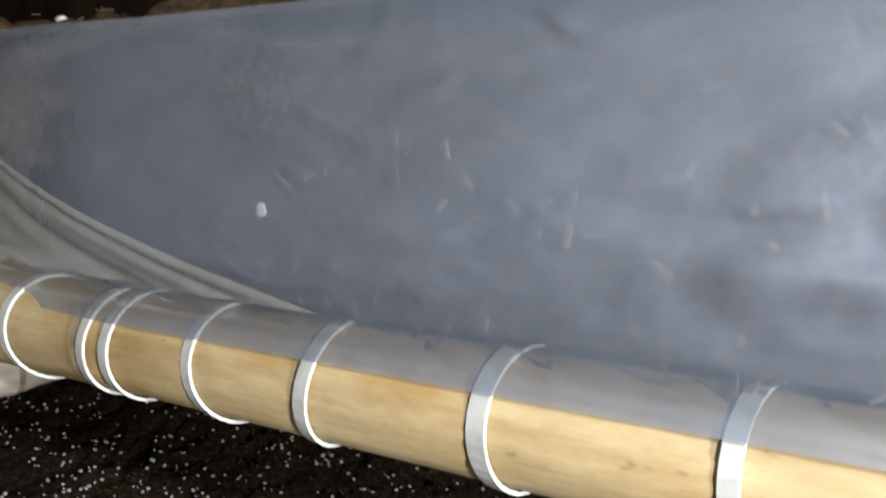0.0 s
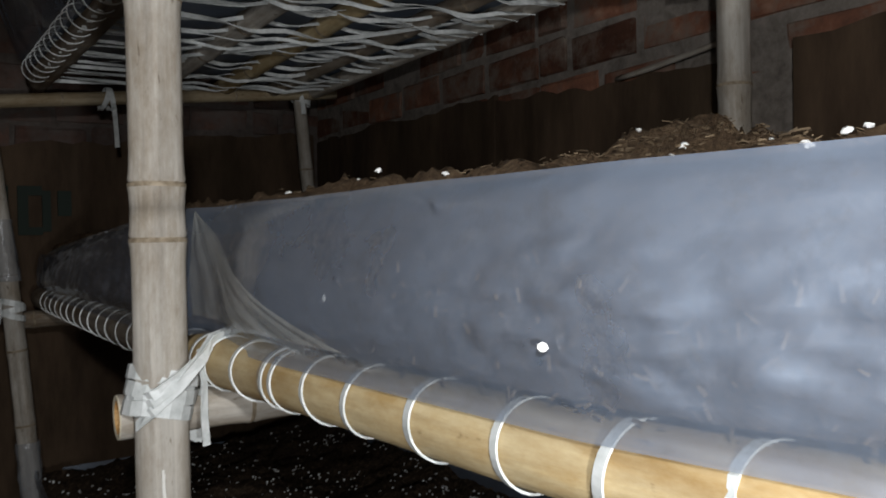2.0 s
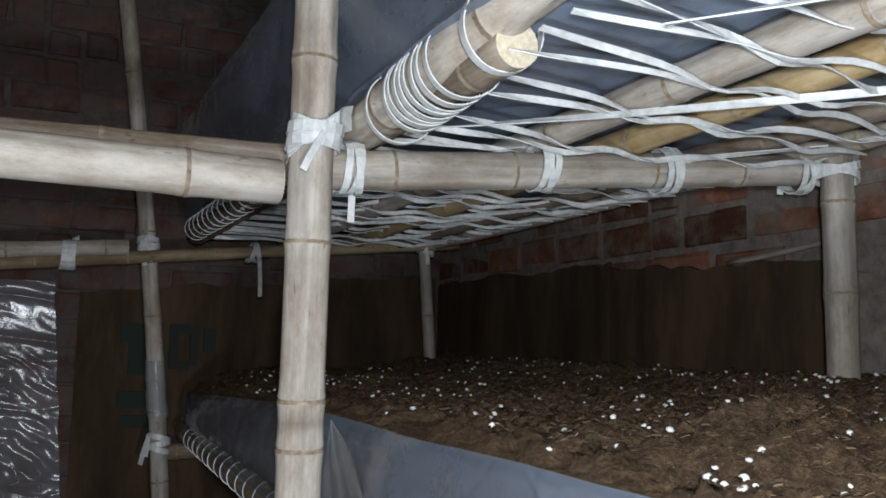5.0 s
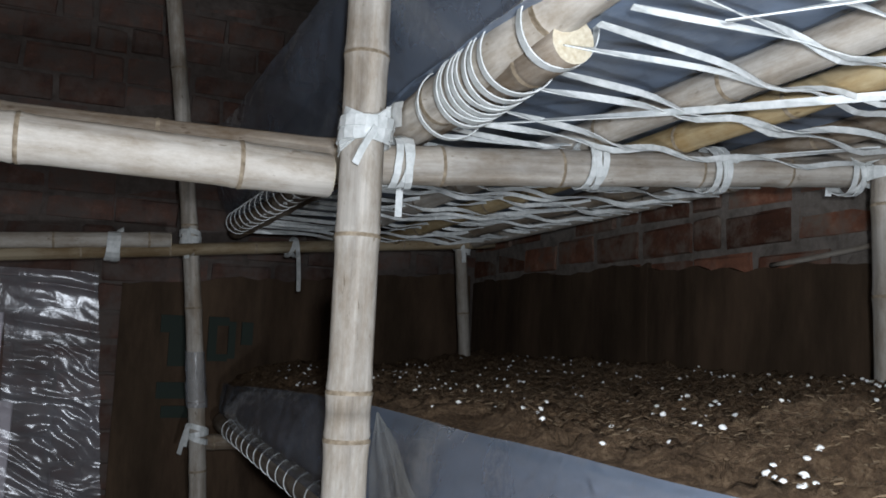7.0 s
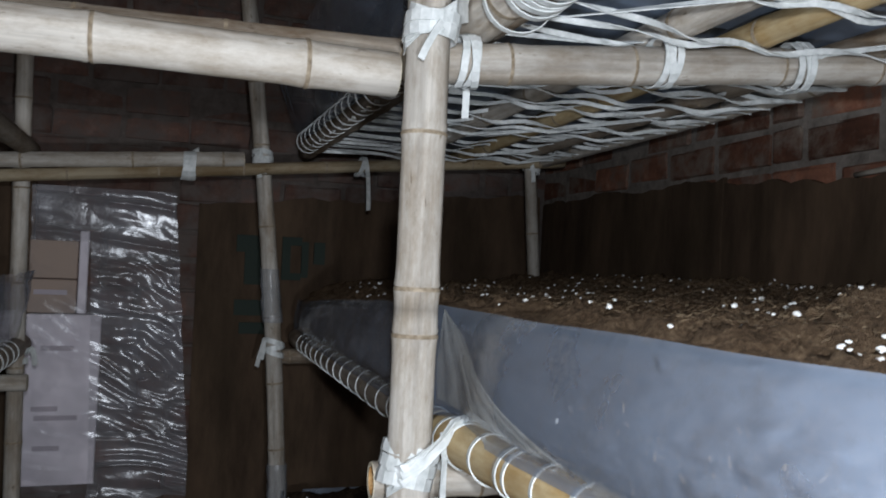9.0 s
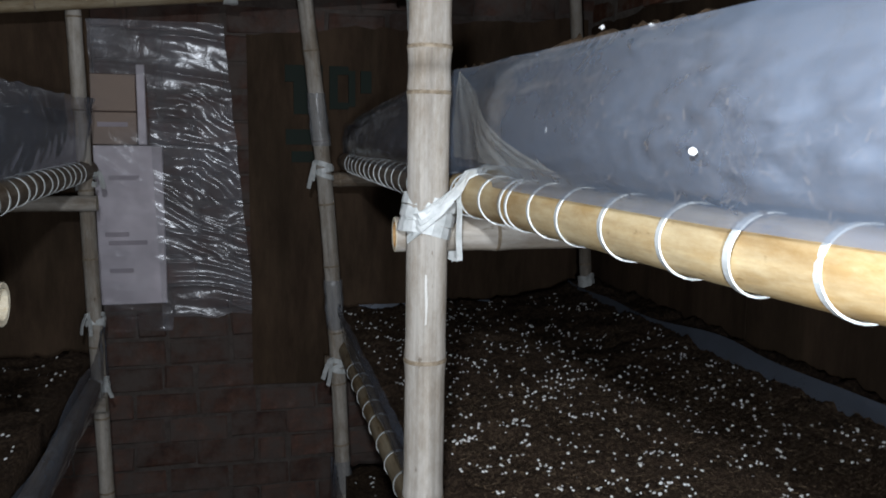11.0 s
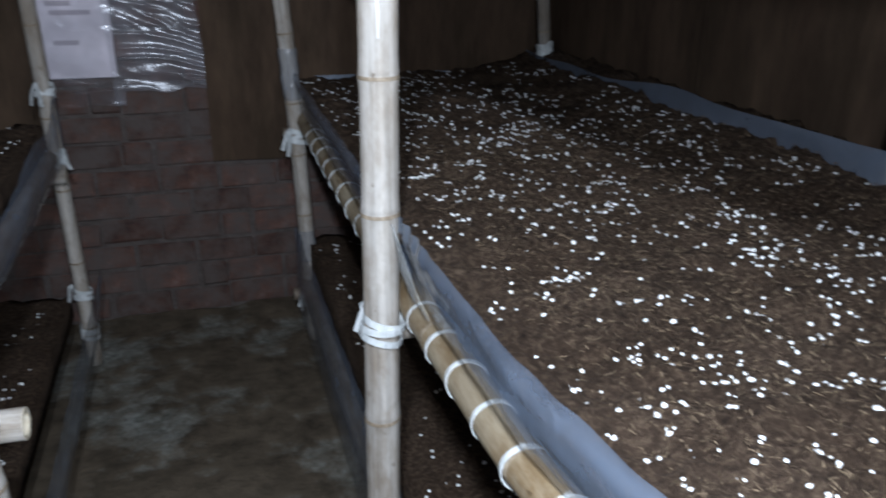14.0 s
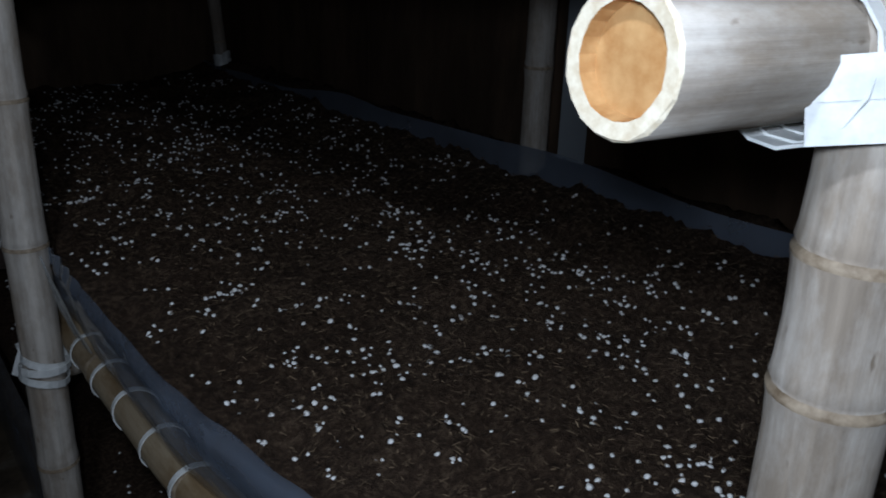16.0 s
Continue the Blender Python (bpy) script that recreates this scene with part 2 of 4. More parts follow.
def put_data(name, me, mats, parent=None, m=None, label=""):
    for k in (mats if isinstance(mats, (list, tuple)) else [mats]):
        if k.name not in [q.name for q in me.materials if q]:
            me.materials.append(k)
    ob = new(name, me)
    m = m or Matrix()
    WORLD[ob.name] = m
    if parent:
        ob.parent = parent
        ob.matrix_parent_inverse = WORLD[parent.name].inverted()
    ob.matrix_basis = m
    if label:
        tagged(ob, label)
    return ob


def thing(name, loc, label, category, group="", kind=""):
    ob = new(name)
    ob.empty_display_size = 0.1
    ob.location = loc
    WORLD[ob.name] = Matrix.Translation(loc)
    return tagged(ob, label, category, group, kind)


def smooth(bm):
    for f in bm.faces:
        f.smooth = True


def along(p0, p1):
    d = Vector(p1) - Vector(p0)
    return Matrix.Translation(p0) @ d.to_track_quat("Z", "Y").to_matrix().to_4x4(), d.length


def bamboo(name, p0, p1, r, mat, parent, nodes=None, bend=0.0, hollow=0, seed=0, label="", taper=0.94, bow=(0, 0, 0), deep=0.008):
    """A bamboo pole along local z: nodes are raised rings with a scar; hollow 1 opens the far end, 2 the near end, 3 both."""
    rnd = random.Random(seed)
    m, length = along(p0, p1)
    bow = m.to_3x3().inverted() @ Vector(bow)
    if nodes is None:
        nodes, z = [], rnd.uniform(0.05, 0.25)
        while z < length:
            nodes.append(z)
            z += rnd.uniform(0.2, 0.3)
    seg = 20
    stops = {0.0: 1.0, length: 1.0}
    scar = []
    for z in nodes:
        for dz, k in ((-0.03, 1.0), (-0.011, 1.035), (-0.006, 1.07), (-0.0025, 1.085), (0.0, 1.01), (0.0035, 1.06), (0.012, 1.02), (0.035, 0.995)):
            if 0 < z + dz < length:
                stops[z + dz] = k
        scar.append((z - 0.0045, z + 0.001))
    z = 0.05
    while z < length:
        if min(abs(z - q) for q in stops) > 0.03:
            stops[z] = 1.0
        z += 0.05
    bm = bmesh.new()
    ph = rnd.uniform(0, 6)
    rows, zs = [], sorted(stops)
    for z in zs:
        f = z / length
        cx, cy = bend * math.sin(math.pi * f) + bow.x * math.sin(math.pi * f), 0.35 * bend * math.sin(2 * math.pi * f + ph) + bow.y * math.sin(math.pi * f)
        rr = r * stops[z] * (1 - (1 - taper) * f)
        ring = []
        for k in range(seg):
            a = 2 * math.pi * k / seg
            q = rr * (1 + 0.02 * math.sin(2 * a + ph + 3 * f) + 0.012 * noise.noise((3 * math.cos(a), 3 * math.sin(a), z * 9 + ph)))
            ring.append(bm.verts.new((cx + q * math.cos(a), cy + q * math.sin(a), z)))
        rows.append(ring)
    for i in range(len(rows) - 1):
        mid = (zs[i] + zs[i + 1]) / 2
        dark = any(u <= mid <= v for u, v in scar)
        for k in range(seg):
            f = bm.faces.new((rows[i][k], rows[i][(k + 1) % seg], rows[i + 1][(k + 1) % seg], rows[i + 1][k]))
            f.material_index = 1 if dark else 0
            f.smooth = True
    for end, ring in ((1, rows[-1]), (2, rows[0])):
        inward = -1 if end == 1 else 1
        c = sum((v.co for v in ring), Vector()) / seg
        def loop(scale, dz):
            return [bm.verts.new(c + (v.co - c) * scale * (1 + 0.02 * rnd.uniform(-1, 1) * (scale < 1)) + Vector((0, 0, dz * inward))) for v in ring]
        def bridge(a, bb, mi):
            for k in range(seg):
                f = bm.faces.new((a[k], a[(k + 1) % seg], bb[(k + 1) % seg], bb[k]))
                f.material_index = mi
        if hollow & end:
            l0, l1, l2 = loop(0.96, -0.0015), loop(0.745, -0.0005), loop(0.71, deep)
            bridge(ring, l0, 2), bridge(l0, l1, 2), bridge(l1, l2, 2 if deep > 0.02 else 3)
            f = bm.faces.new(l2)
            f.material_index = 3
        else:
            f = bm.faces.new(ring)
            f.material_index = 2
    bmesh.ops.recalc_face_normals(bm, faces=bm.faces)
    return put_mesh(name, bm, [mat, NODE, CUT, MEMBRANE], parent, m, label)


def ribbon(bm, pts, width, side=None, twist=0.0, thick=0.0009):
    """A flat strap through pts; side is the direction of its width, turned by twist along its way."""
    pts = [Vector(p) for p in pts]
    prev = None
    for i, p in enumerate(pts):
        t = (pts[min(i + 1, len(pts) - 1)] - pts[max(i - 1, 0)]).normalized()
        s = (side[i] if isinstance(side, list) else Vector(side)) if side is not None else Vector((0, 0, 1))
        s = (s - t * s.dot(t))
        s = s.normalized() if s.length > 1e-5 else t.orthogonal().normalized()
        if twist:
            s = Matrix.Rotation(twist * i / max(1, len(pts) - 1), 3, t) @ s
        n = t.cross(s).normalized() * thick
        row = [bm.verts.new(p + s * width / 2 + n), bm.verts.new(p - s * width / 2 + n), bm.verts.new(p - s * width / 2 - n), bm.verts.new(p + s * width / 2 - n)]
        if prev:
            for k in range(4):
                bm.faces.new((prev[k], prev[(k + 1) % 4], row[(k + 1) % 4], row[k]))
        else:
            bm.faces.new(row)
        prev = row
    bm.faces.new(prev[::-1])


def ring_strap(bm, centre, axis, r, width, tilt=0.0, turns=1.0, pitch=0.0, ph=0.0, squash=1.0):
    """A strap wound round a pole."""
    z = Vector(axis).normalized()
    x = z.orthogonal().normalized()
    y = z.cross(x)
    n = max(10, int(34 * turns))
    pts, side = [], []
    for i in range(n + 1):
        a = ph + 2 * math.pi * turns * i / n
        radial = x * math.cos(a) + y * math.sin(a) * squash
        pts.append(Vector(centre) + radial * r + z * (pitch * i / n + tilt * math.sin(a)))
        side.append(z)
    ribbon(bm, pts, width, side)


def lashing(parent, p, axis, r, seed=0, rounds=3, spread=0.035, width=0.013, tails=2, tail=0.08, label=""):
    """One strap wound several times round poles, with its ends hanging."""
    rnd = random.Random(seed)
    bm = bmesh.new()
    z = Vector(axis).normalized()
    x = z.orthogonal().normalized()
    y = z.cross(x)
    ph, per = rnd.uniform(0, 6.28), 16
    wob = [rnd.uniform(-0.012, 0.012) for _ in range(rounds + 2)]
    pts, side = [], []
    for i in range(rounds * per + 1):
        k, f = divmod(i, per)
        a = ph + 2 * math.pi * f / per
        tilt = wob[k] + (wob[k + 1] - wob[k]) * f / per
        back = abs(((k + f / per) / max(1, rounds) * 2) % 2 - 1)
        pts.append(Vector(p) + (x * math.cos(a) + y * math.sin(a)) * (r + 0.0015 + 0.0012 * i / per) + z * (spread * (back - 0.5) + tilt * math.sin(a)))
        side.append(z)
    def hang(start):
        d = (start - Vector(p))
        d = (d - z * d.dot(z)).normalized()
        q, ln, a = [], tail * rnd.uniform(0.6, 1.2), rnd.uniform(0, 6)
        for i in range(1, 7):
            f = i / 6
            q.append(start + d * 0.018 * f + d.cross(z) * 0.02 * math.sin(2.5 * f + a) * f + Vector((0, 0, 0.012 * math.sin(3 * f) - ln * f * f)))
        return q
    if tails > 0:
        q = hang(pts[-1])
        pts += q
        side += [Vector((0.6, -0.4, 0.5))] * len(q)
    if tails > 1:
        q = hang(pts[0])[::-1]
        pts = q + pts
        side = [Vector((0.5, -0.5, 0.4))] * len(q) + side
    ribbon(bm, pts, width, side)
    return put_mesh("lashing", bm, STRAP, parent, None, label)


def fall(pts, t):
    """A point of a polyline (x, y, z) at height along y, by y."""
    for (a, bb) in zip(pts, pts[1:]):
        lo, hi = min(a[1], bb[1]), max(a[1], bb[1])
        if lo - 1e-9 <= t <= hi + 1e-9:
            f = (t - a[1]) / (bb[1] - a[1])
            return Vector(a).lerp(Vector(bb), f)
    return Vector(pts[0] if abs(t - pts[0][1]) < abs(t - pts[-1][1]) else pts[-1])


def ground_sheet(nx, ny, x0, x1, y0, y1, height):
    bm = bmesh.new()
    g = [[None] * (ny + 1) for _ in range(nx + 1)]
    for i in range(nx + 1):
        for j in range(ny + 1):
            x, y = x0 + (x1 - x0) * i / nx, y0 + (y1 - y0) * j / ny
            g[i][j] = bm.verts.new((x, y, height(x, y)))
    for i in range(nx):
        for j in range(ny):
            f = bm.faces.new((g[i][j], g[i + 1][j], g[i + 1][j + 1], g[i][j + 1]))
            f.smooth = True
    return bm


def box(bm, lo, hi, bev=0.0):
    vs = bmesh.ops.create_cube(bm, size=1)["verts"]
    for v in vs:
        v.co = Vector([lo[k] + (hi[k] - lo[k]) * (v.co[k] + 0.5) for k in range(3)])
    if bev:
        es = list({e for v in vs for e in v.link_edges})
        bmesh.ops.bevel(bm, geom=es, offset=bev, segments=1, affect="EDGES")


# ---- the shed ----
EAST, WEST, NORTH, SOUTH, ROOF = 1.10, -1.80, 1.89, -3.2, 3.0
bm = ground_sheet(110, 150, WEST - 0.2, EAST + 0.2, SOUTH - 0.2, NORTH + 0.2,
                  lambda x, y: 0.012 * noise.noise((x * 3, y * 3, 0)) + 0.006 * noise.noise((x * 11, y * 11, 3)) + 0.03 * max(0.0, 1 - (NORTH - y) / 0.12) * (0.5 + noise.noise((x * 6, 1, 0))))
floor = tagged(put_mesh("floor", bm, FLOOR), "damp trodden earth floor with pale crumbled lime patches", "floor", kind="structure")


def wall(name, lo, hi, label, mat=None):
    bm = bmesh.new()
    box(bm, lo, hi)
    return tagged(put_mesh(name, bm, mat or MORTAR), label, "wall", kind="structure")


wall_north = wall("wall_north", (WEST - 0.2, NORTH, -0.1), (EAST + 0.2, NORTH + 0.2, ROOF), "dark brown brick end wall with smeared mortar", MORTAR_DARK)
wall_east = wall("wall_east", (EAST, SOUTH - 0.2, -0.1), (EAST + 0.2, NORTH, ROOF), "red brick side wall behind the bamboo rack")
wall_west = wall("wall_west", (WEST - 0.2, SOUTH - 0.2, -0.1), (WEST, NORTH, ROOF), "dark mortar-smeared side wall")
wall_south = wall("wall_south", (WEST, SOUTH - 0.2, -0.1), (EAST, SOUTH, ROOF), "dark mortar-smeared wall behind the aisle")
bm = bmesh.new()
box(bm, (WEST - 0.2, SOUTH - 0.2, ROOF), (EAST + 0.2, NORTH + 0.2, ROOF + 0.15))
tagged(put_mesh("ceiling", bm, MORTAR), "dark plain shed ceiling", "ceiling", kind="structure")


# brown boards against the walls, with torn upper edges
def board(name, plane, at, u0, u1, z0, z1, seed, label, rise=0.0):
    bm = bmesh.new()
    n = 40
    top, bot = [], []
    for i in range(n + 1):
        u = u0 + (u1 - u0) * i / n
        zt = z1 + rise * (u - u0) + 0.02 * noise.noise((u * 4, seed, 0)) + 0.012 * noise.noise((u * 17, seed, 2))
        zb = z0 - 0.03 * (u - u0) + 0.01 * noise.noise((u * 5, seed, 5))
        d = 0.022 + 0.006 * noise.noise((u * 3, seed, 7))
        co = (lambda w, z: (u, at - w, z)) if plane == "y" else (lambda w, z: (at - w, u, z))
        rows = [bm.verts.new(co(w, z)) for w, z in ((0.004, zb), (d + 0.006, zb), (d + 0.008, (zb + zt) / 2), (d, zt), (0.004, zt))]
        top.append(rows)
    for a, c in zip(top, top[1:]):
        for k in range(5):
            bm.faces.new((a[k], a[(k + 1) % 5], c[(k + 1) % 5], c[k]))
    bm.faces.new(top[0])
    bm.faces.new(top[-1][::-1])
    bmesh.ops.recalc_face_normals(bm, faces=bm.faces)
    return tagged(put_mesh(name, bm, BOARD), label, "board")


sheet_north = board("fibre_board", "y", NORTH, -0.243, EAST - 0.03, 0.63, 1.915, 1, "dark brown stained board with faded print on the brick wall", 0.09)
board("fibre_board", "y", NORTH, WEST + 0.02, -0.76, 0.6, 1.98, 2, "dark brown stained board against the brick wall")
board("fibre_board", "x", EAST, -0.022, 0.74, 0.55, 1.95, 3, "brown streaked board with a torn upper edge on the brick wall", 0.045)
board("fibre_board", "x", EAST, 0.75, NORTH - 0.03, 0.55, 2.0, 4, "brown streaked board with a torn upper edge on the brick wall")
board("fibre_board", "x", EAST, SOUTH + 0.1, -0.128, 0.55, 1.97, 5, "brown streaked board against the brick wall")
bm = bmesh.new()
box(bm, (EAST - 0.012, -0.122, 0.5), (EAST - 0.004, -0.03, 1.42))
tagged(put_mesh("plastic_strip", bm, GREYSTRIP), "pale grey plastic strip between brown wall boards", "strip")
# unreadable dark print on the end board: bars and blots
for k, (x0, x1, z0, z1) in enumerate(((-0.11, 0.025, 1.755, 1.815), (-0.08, -0.02, 1.64, 1.755), (0.05, 0.08, 1.66, 1.815), (0.08, 0.12, 1.785, 1.815), (0.12, 0.145, 1.67, 1.80), (0.08, 0.12, 1.66, 1.685), (0.165, 0.205, 1.72, 1.80), (-0.11, 0.0, 1.53, 1.585), (-0.09, 0.01, 1.465, 1.505))):
    bm = bmesh.new()
    box(bm, (x0, NORTH - 0.0385, z0), (x1, NORTH - 0.026, z1))
    put_mesh("print_bar", bm, INK, sheet_north, None, "faded dark print")

# crumpled clear sheet over pale cartons in the end wall
carton = thing("carton_stack", (-0.65, NORTH - 0.03, 0.955), "pale pink flattened cartons behind clear crumpled plastic", "carton")
for x0, x1, z0, z1, mt in ((-0.768, -0.54, 0.955, 1.52, PAPER), (-0.768, -0.622, 1.524, 1.635, CARTON), (-0.768, -0.622, 1.639, 1.765, CARTON), (-0.618, -0.59, 1.524, 1.80, PAPER)):
    bm = bmesh.new()
    box(bm, (x0, NORTH - 0.03, z0), (x1, NORTH - 0.004, z1), 0.003)
    put_mesh("carton_panel", bm, mt, carton)
for z0, x0, x1 in ((1.40, -0.72, -0.62), (1.2, -0.74, -0.66), (1.17, -0.73, -0.6), (1.07, -0.73, -0.65), (1.585, -0.75, -0.65)):
    bm = bmesh.new()
    box(bm, (x0, NORTH - 0.033, z0), (x1, NORTH - 0.028, z0 + 0.016))
    put_mesh("print_bar", bm, PRINT, carton)


def crumple(x, z):
    """Long taut creases at the top and foot, fine slanting wrinkles between them."""
    band = min(1.0, max(0.0, (z - 1.68) / 0.06)) + min(1.0, max(0.0, (1.14 - z) / 0.06))
    wh = z + 0.05 * noise.noise((x * 3, 9, z * 2)) + 0.04 * (x + 0.5)
    taut = (1 - abs(noise.noise((x * 1.1, 3, wh * 19)))) ** 5
    wd = z + 0.36 * (x + 0.5) + 0.05 * noise.noise((x * 5, 9, z * 5))
    fine = 0.9 * noise.noise((x * 9, 3, wd * 30)) + 0.9 * (1 - abs(noise.noise((x * 7 + 5, 1, wd * 22)))) ** 3 + 0.3 * noise.noise((x * 26, 6, wd * 55))
    fine *= 0.55 + 0.9 * abs(noise.noise((x * 4, 12, z * 4)))
    g = 0.3 + 0.7 * min(1, max(0, (x + 0.6) / 0.1))
    return 0.013 * (taut * band * 1.4 + fine * (1 - 0.75 * band)) * g


bm = bmesh.new()
nx, nz = 90, 240
g = []
for i in range(nx + 1):
    g.append([])
    for j in range(nz + 1):
        z = 0.86 + 1.085 * j / nz
        x = -0.765 + (0.765 - 0.243 - 0.085 * max(0.0, z - 1.03)) * i / nx
        x += 0.006 * noise.noise((z * 12, i > nx / 2, 0)) * (i in (0, nx))
        z += 0.03 * noise.noise((x * 9, 2, 2)) * max(0, 1 - j / 30) + 0.05 * max(0, 1 - j / 40) * (x > -0.52)
        g[i].append(bm.verts.new((x, NORTH - 0.055 - crumple(x, z), z)))
for i in range(nx):
    for j in range(nz):
        f = bm.faces.new((g[i][j], g[i + 1][j], g[i + 1][j + 1], g[i][j + 1]))
        f.smooth, f.material_index = True, int(i < 36 and j < 200)
tagged(put_mesh("plastic_sheet", bm, [FOIL, FOIL_THIN]), "crumpled glossy clear plastic sheet pinned over the end wall", "plastic sheet")

# ---- racks ----
PR = 0.0315
rack = thing("bamboo_rack", (0.5, 0.2, 0), "tall bamboo growing rack lashed with white plastic strap", "rack", "growing racks")
rack_left = thing("bamboo_rack", (-1.15, 0.2, 0), "weathered bamboo growing rack lashed with white plastic strap across the aisle", "rack", "growing racks")

# uprights: A stands mid-rack, B at the end wall, C beside the lens
bamboo("post", (-0.015, 0.005, 0), (0.0, 0.0, 2.95), PR, POLE_GREY, rack, [0.2, 0.42, 0.62, 1.01, 1.232, 1.632, 1.697, 1.915, 2.178, 2.48, 2.75], 0.004, seed=3, taper=0.98)
POST_B = lambda z: 0.065 - 0.255 * z / 2.95 + 0.055 * math.sin(math.pi * z / 2.95)
bamboo("post", (0.065, 1.54, 0), (-0.19, 1.54, 2.95), 0.026, POLE_GREY, rack, [0.25, 0.5, 0.72, 0.9, 1.13, 1.34, 1.55, 1.84, 2.1, 2.3, 2.6], 0.0, seed=5, label="grey bowed bamboo post wrapped with cloudy plastic", bow=(0.055, 0, 0))
bamboo("post", (0.204, -1.117, 0), (0.202, -1.114, 2.95), 0.033, POLE_GREY, rack, [0.3, 0.6, 0.9, 1.235, 1.315, 1.62, 1.95, 2.3], 0.0, seed=7)
bamboo("post", (0.938, -0.105, 0), (0.942, -0.105, 2.95), 0.029, POLE_GREY, rack, [0.3, 0.6, 0.9, 1.235, 1.5, 1.877, 2.04, 2.4], 0.0, seed=9)
bamboo("post", (1.026, 1.525, 0), (0.797, 1.53, 2.95), 0.022, POLE_GREY, rack, [0.3, 0.6, 0.9, 1.12, 1.5, 1.87, 2.2], 0.0, seed=11)

LEVELS = {1: 0.17, 2: 0.79, 3: 1.45, 4: 2.05}
rails = {
    1: [(0.05, 1.62, 0.22), (0.05, 0.0, 0.22), (0.07, -0.6, 0.22), (0.23, -1.5, 0.22)],
    2: [(0.07, 1.62, 0.835), (0.05, 0.0, 0.835), (0.058, -0.5, 0.835), (0.10, -0.8, 0.835), (0.23, -1.25, 0.835), (0.24, -1.6, 0.835)],
    3: [(0.075, 1.62, 1.475), (0.06, 0.06, 1.48), (0.088, -0.3, 1.48), (0.108, -0.62, 1.48), (0.15, -0.85, 1.48), (0.24, -1.2, 1.48), (0.25, -1.6, 1.475)],
    4: [(0.06, 1.62, 2.105), (0.085, 0.2, 2.108), (0.105, -0.1, 2.11), (0.125, -0.4, 2.13), (0.17, -0.8, 2.14), (0.25, -1.6, 2.14)],
}


def pole_through(name, pts, r, mat, parent, seed, node_gap=0.27, label="", nodes=None):
    """A gently bent pole along y through pts, as one tube."""
    rnd = random.Random(seed)
    y0, y1 = pts[0][1], pts[-1][1]
    n = int(abs(y1 - y0) / 0.02)
    given, nodes, z = nodes, [], rnd.uniform(0.1, 0.25)
    while z < abs(y1 - y0):
        nodes.append(z)
        z += node_gap * rnd.uniform(0.8, 1.2)
    nodes = given or nodes
    bm = bmesh.new()
    seg, prev = 20, None
    org = Vector(pts[0])
    stops = sorted({i * 0.02 for i in range(n + 1)} | {z + d for z in nodes for d in (-0.008, -0.004, 0.0, 0.005, 0.012)})
    smoothed = lambda y: sum((fall(pts, y + d) for d in (-0.1, -0.05, 0, 0.05, 0.1)), Vector()) / 5
    ring0 = None
    for s in stops:
        y = y0 + (y1 - y0) * s / abs(y1 - y0)
        c = smoothed(y)
        c.y = y
        k = 1.0
        for z in nodes:
            d = s - z
            k = max(k, 1 + 0.07 * math.exp(-(d / 0.006) ** 2))
            if 0 <= d < 0.002:
                k = 1.01
        ring = []
        for q in range(seg):
            a = 2 * math.pi * q / seg
            rr = r * k * (1 + 0.025 * noise.noise((2 * math.cos(a), 2 * math.sin(a), s * 6 + seed)))
            ring.append(bm.verts.new(Vector((c.x - org.x + rr * math.cos(a), c.z - org.z + rr * math.sin(a), -(y - org.y)))))
        if prev:
            dark = any(abs(s - z - 0.001) < 0.0045 for z in nodes)
            for q in range(seg):
                f = bm.faces.new((prev[q], prev[(q + 1) % seg], ring[(q + 1) % seg], ring[q]))
                f.smooth, f.material_index = True, int(dark)
        else:
            ring0 = ring
        prev = ring
    for e in (ring0, prev):
        bm.faces.new(e).material_index = 2
    bmesh.ops.recalc_face_normals(bm, faces=bm.faces)
    return put_mesh(name, bm, [mat, NODE, CUT], parent, Matrix.Translation(org) @ Matrix.Rotation(radians(90), 4, "X"), label)


def wraps(rail, pts, ys, r, width, parent=None):
    for k, y in enumerate(ys):
        c = fall(pts, y)
        bm = bmesh.new()
        ring_strap(bm, c, (0.12, 1, 0.0), r + 0.0012, width * (0.85 + 0.3 * ((k * 7) % 5) / 5), 0.006 * math.sin(k * 2.3), 1, 0, k)
        put_mesh("strap_loop", bm, STRAP, rail)


RING3 = [0.01, -0.035, -0.112, -0.182, -0.203, -0.273, -0.344, -0.445, -0.548, -0.634, -0.72, -0.82, -0.915, -1.01]
rail3 = pole_through("front_rail", [p for p in rails[3] if p[1] <= 0.06], 0.0315, POLE_YELLOW, rack, 21, 0.42, "yellow bamboo rail ringed with white strap", [0.235, 1.02, 1.4])
wraps(rail3, rails[3], RING3, 0.032, 0.009)
rail3b = pole_through("front_rail", [(0.082, 1.62, 1.475), (0.07, 0.10, 1.475)], 0.031, POLE_OLD, rack, 22, 0.3, "grey bamboo rail ringed with white strap")
wraps(rail3b, [(0.082, 1.62, 1.475), (0.07, 0.10, 1.475)], [1.4 - 0.085 * k for k in range(16)], 0.0315, 0.006)
rail2 = pole_through("front_rail", rails[2], 0.03, POLE_DULL, rack, 23, 0.36, "dull yellow bamboo rail ringed with white strap")
wraps(rail2, rails[2], [-0.06 - 0.105 * k for k in range(12)] + [0.3 + 0.12 * k for k in range(9)], 0.0305, 0.009)
pole_through("front_rail", rails[1], 0.03, POLE_OLD, rack, 24)
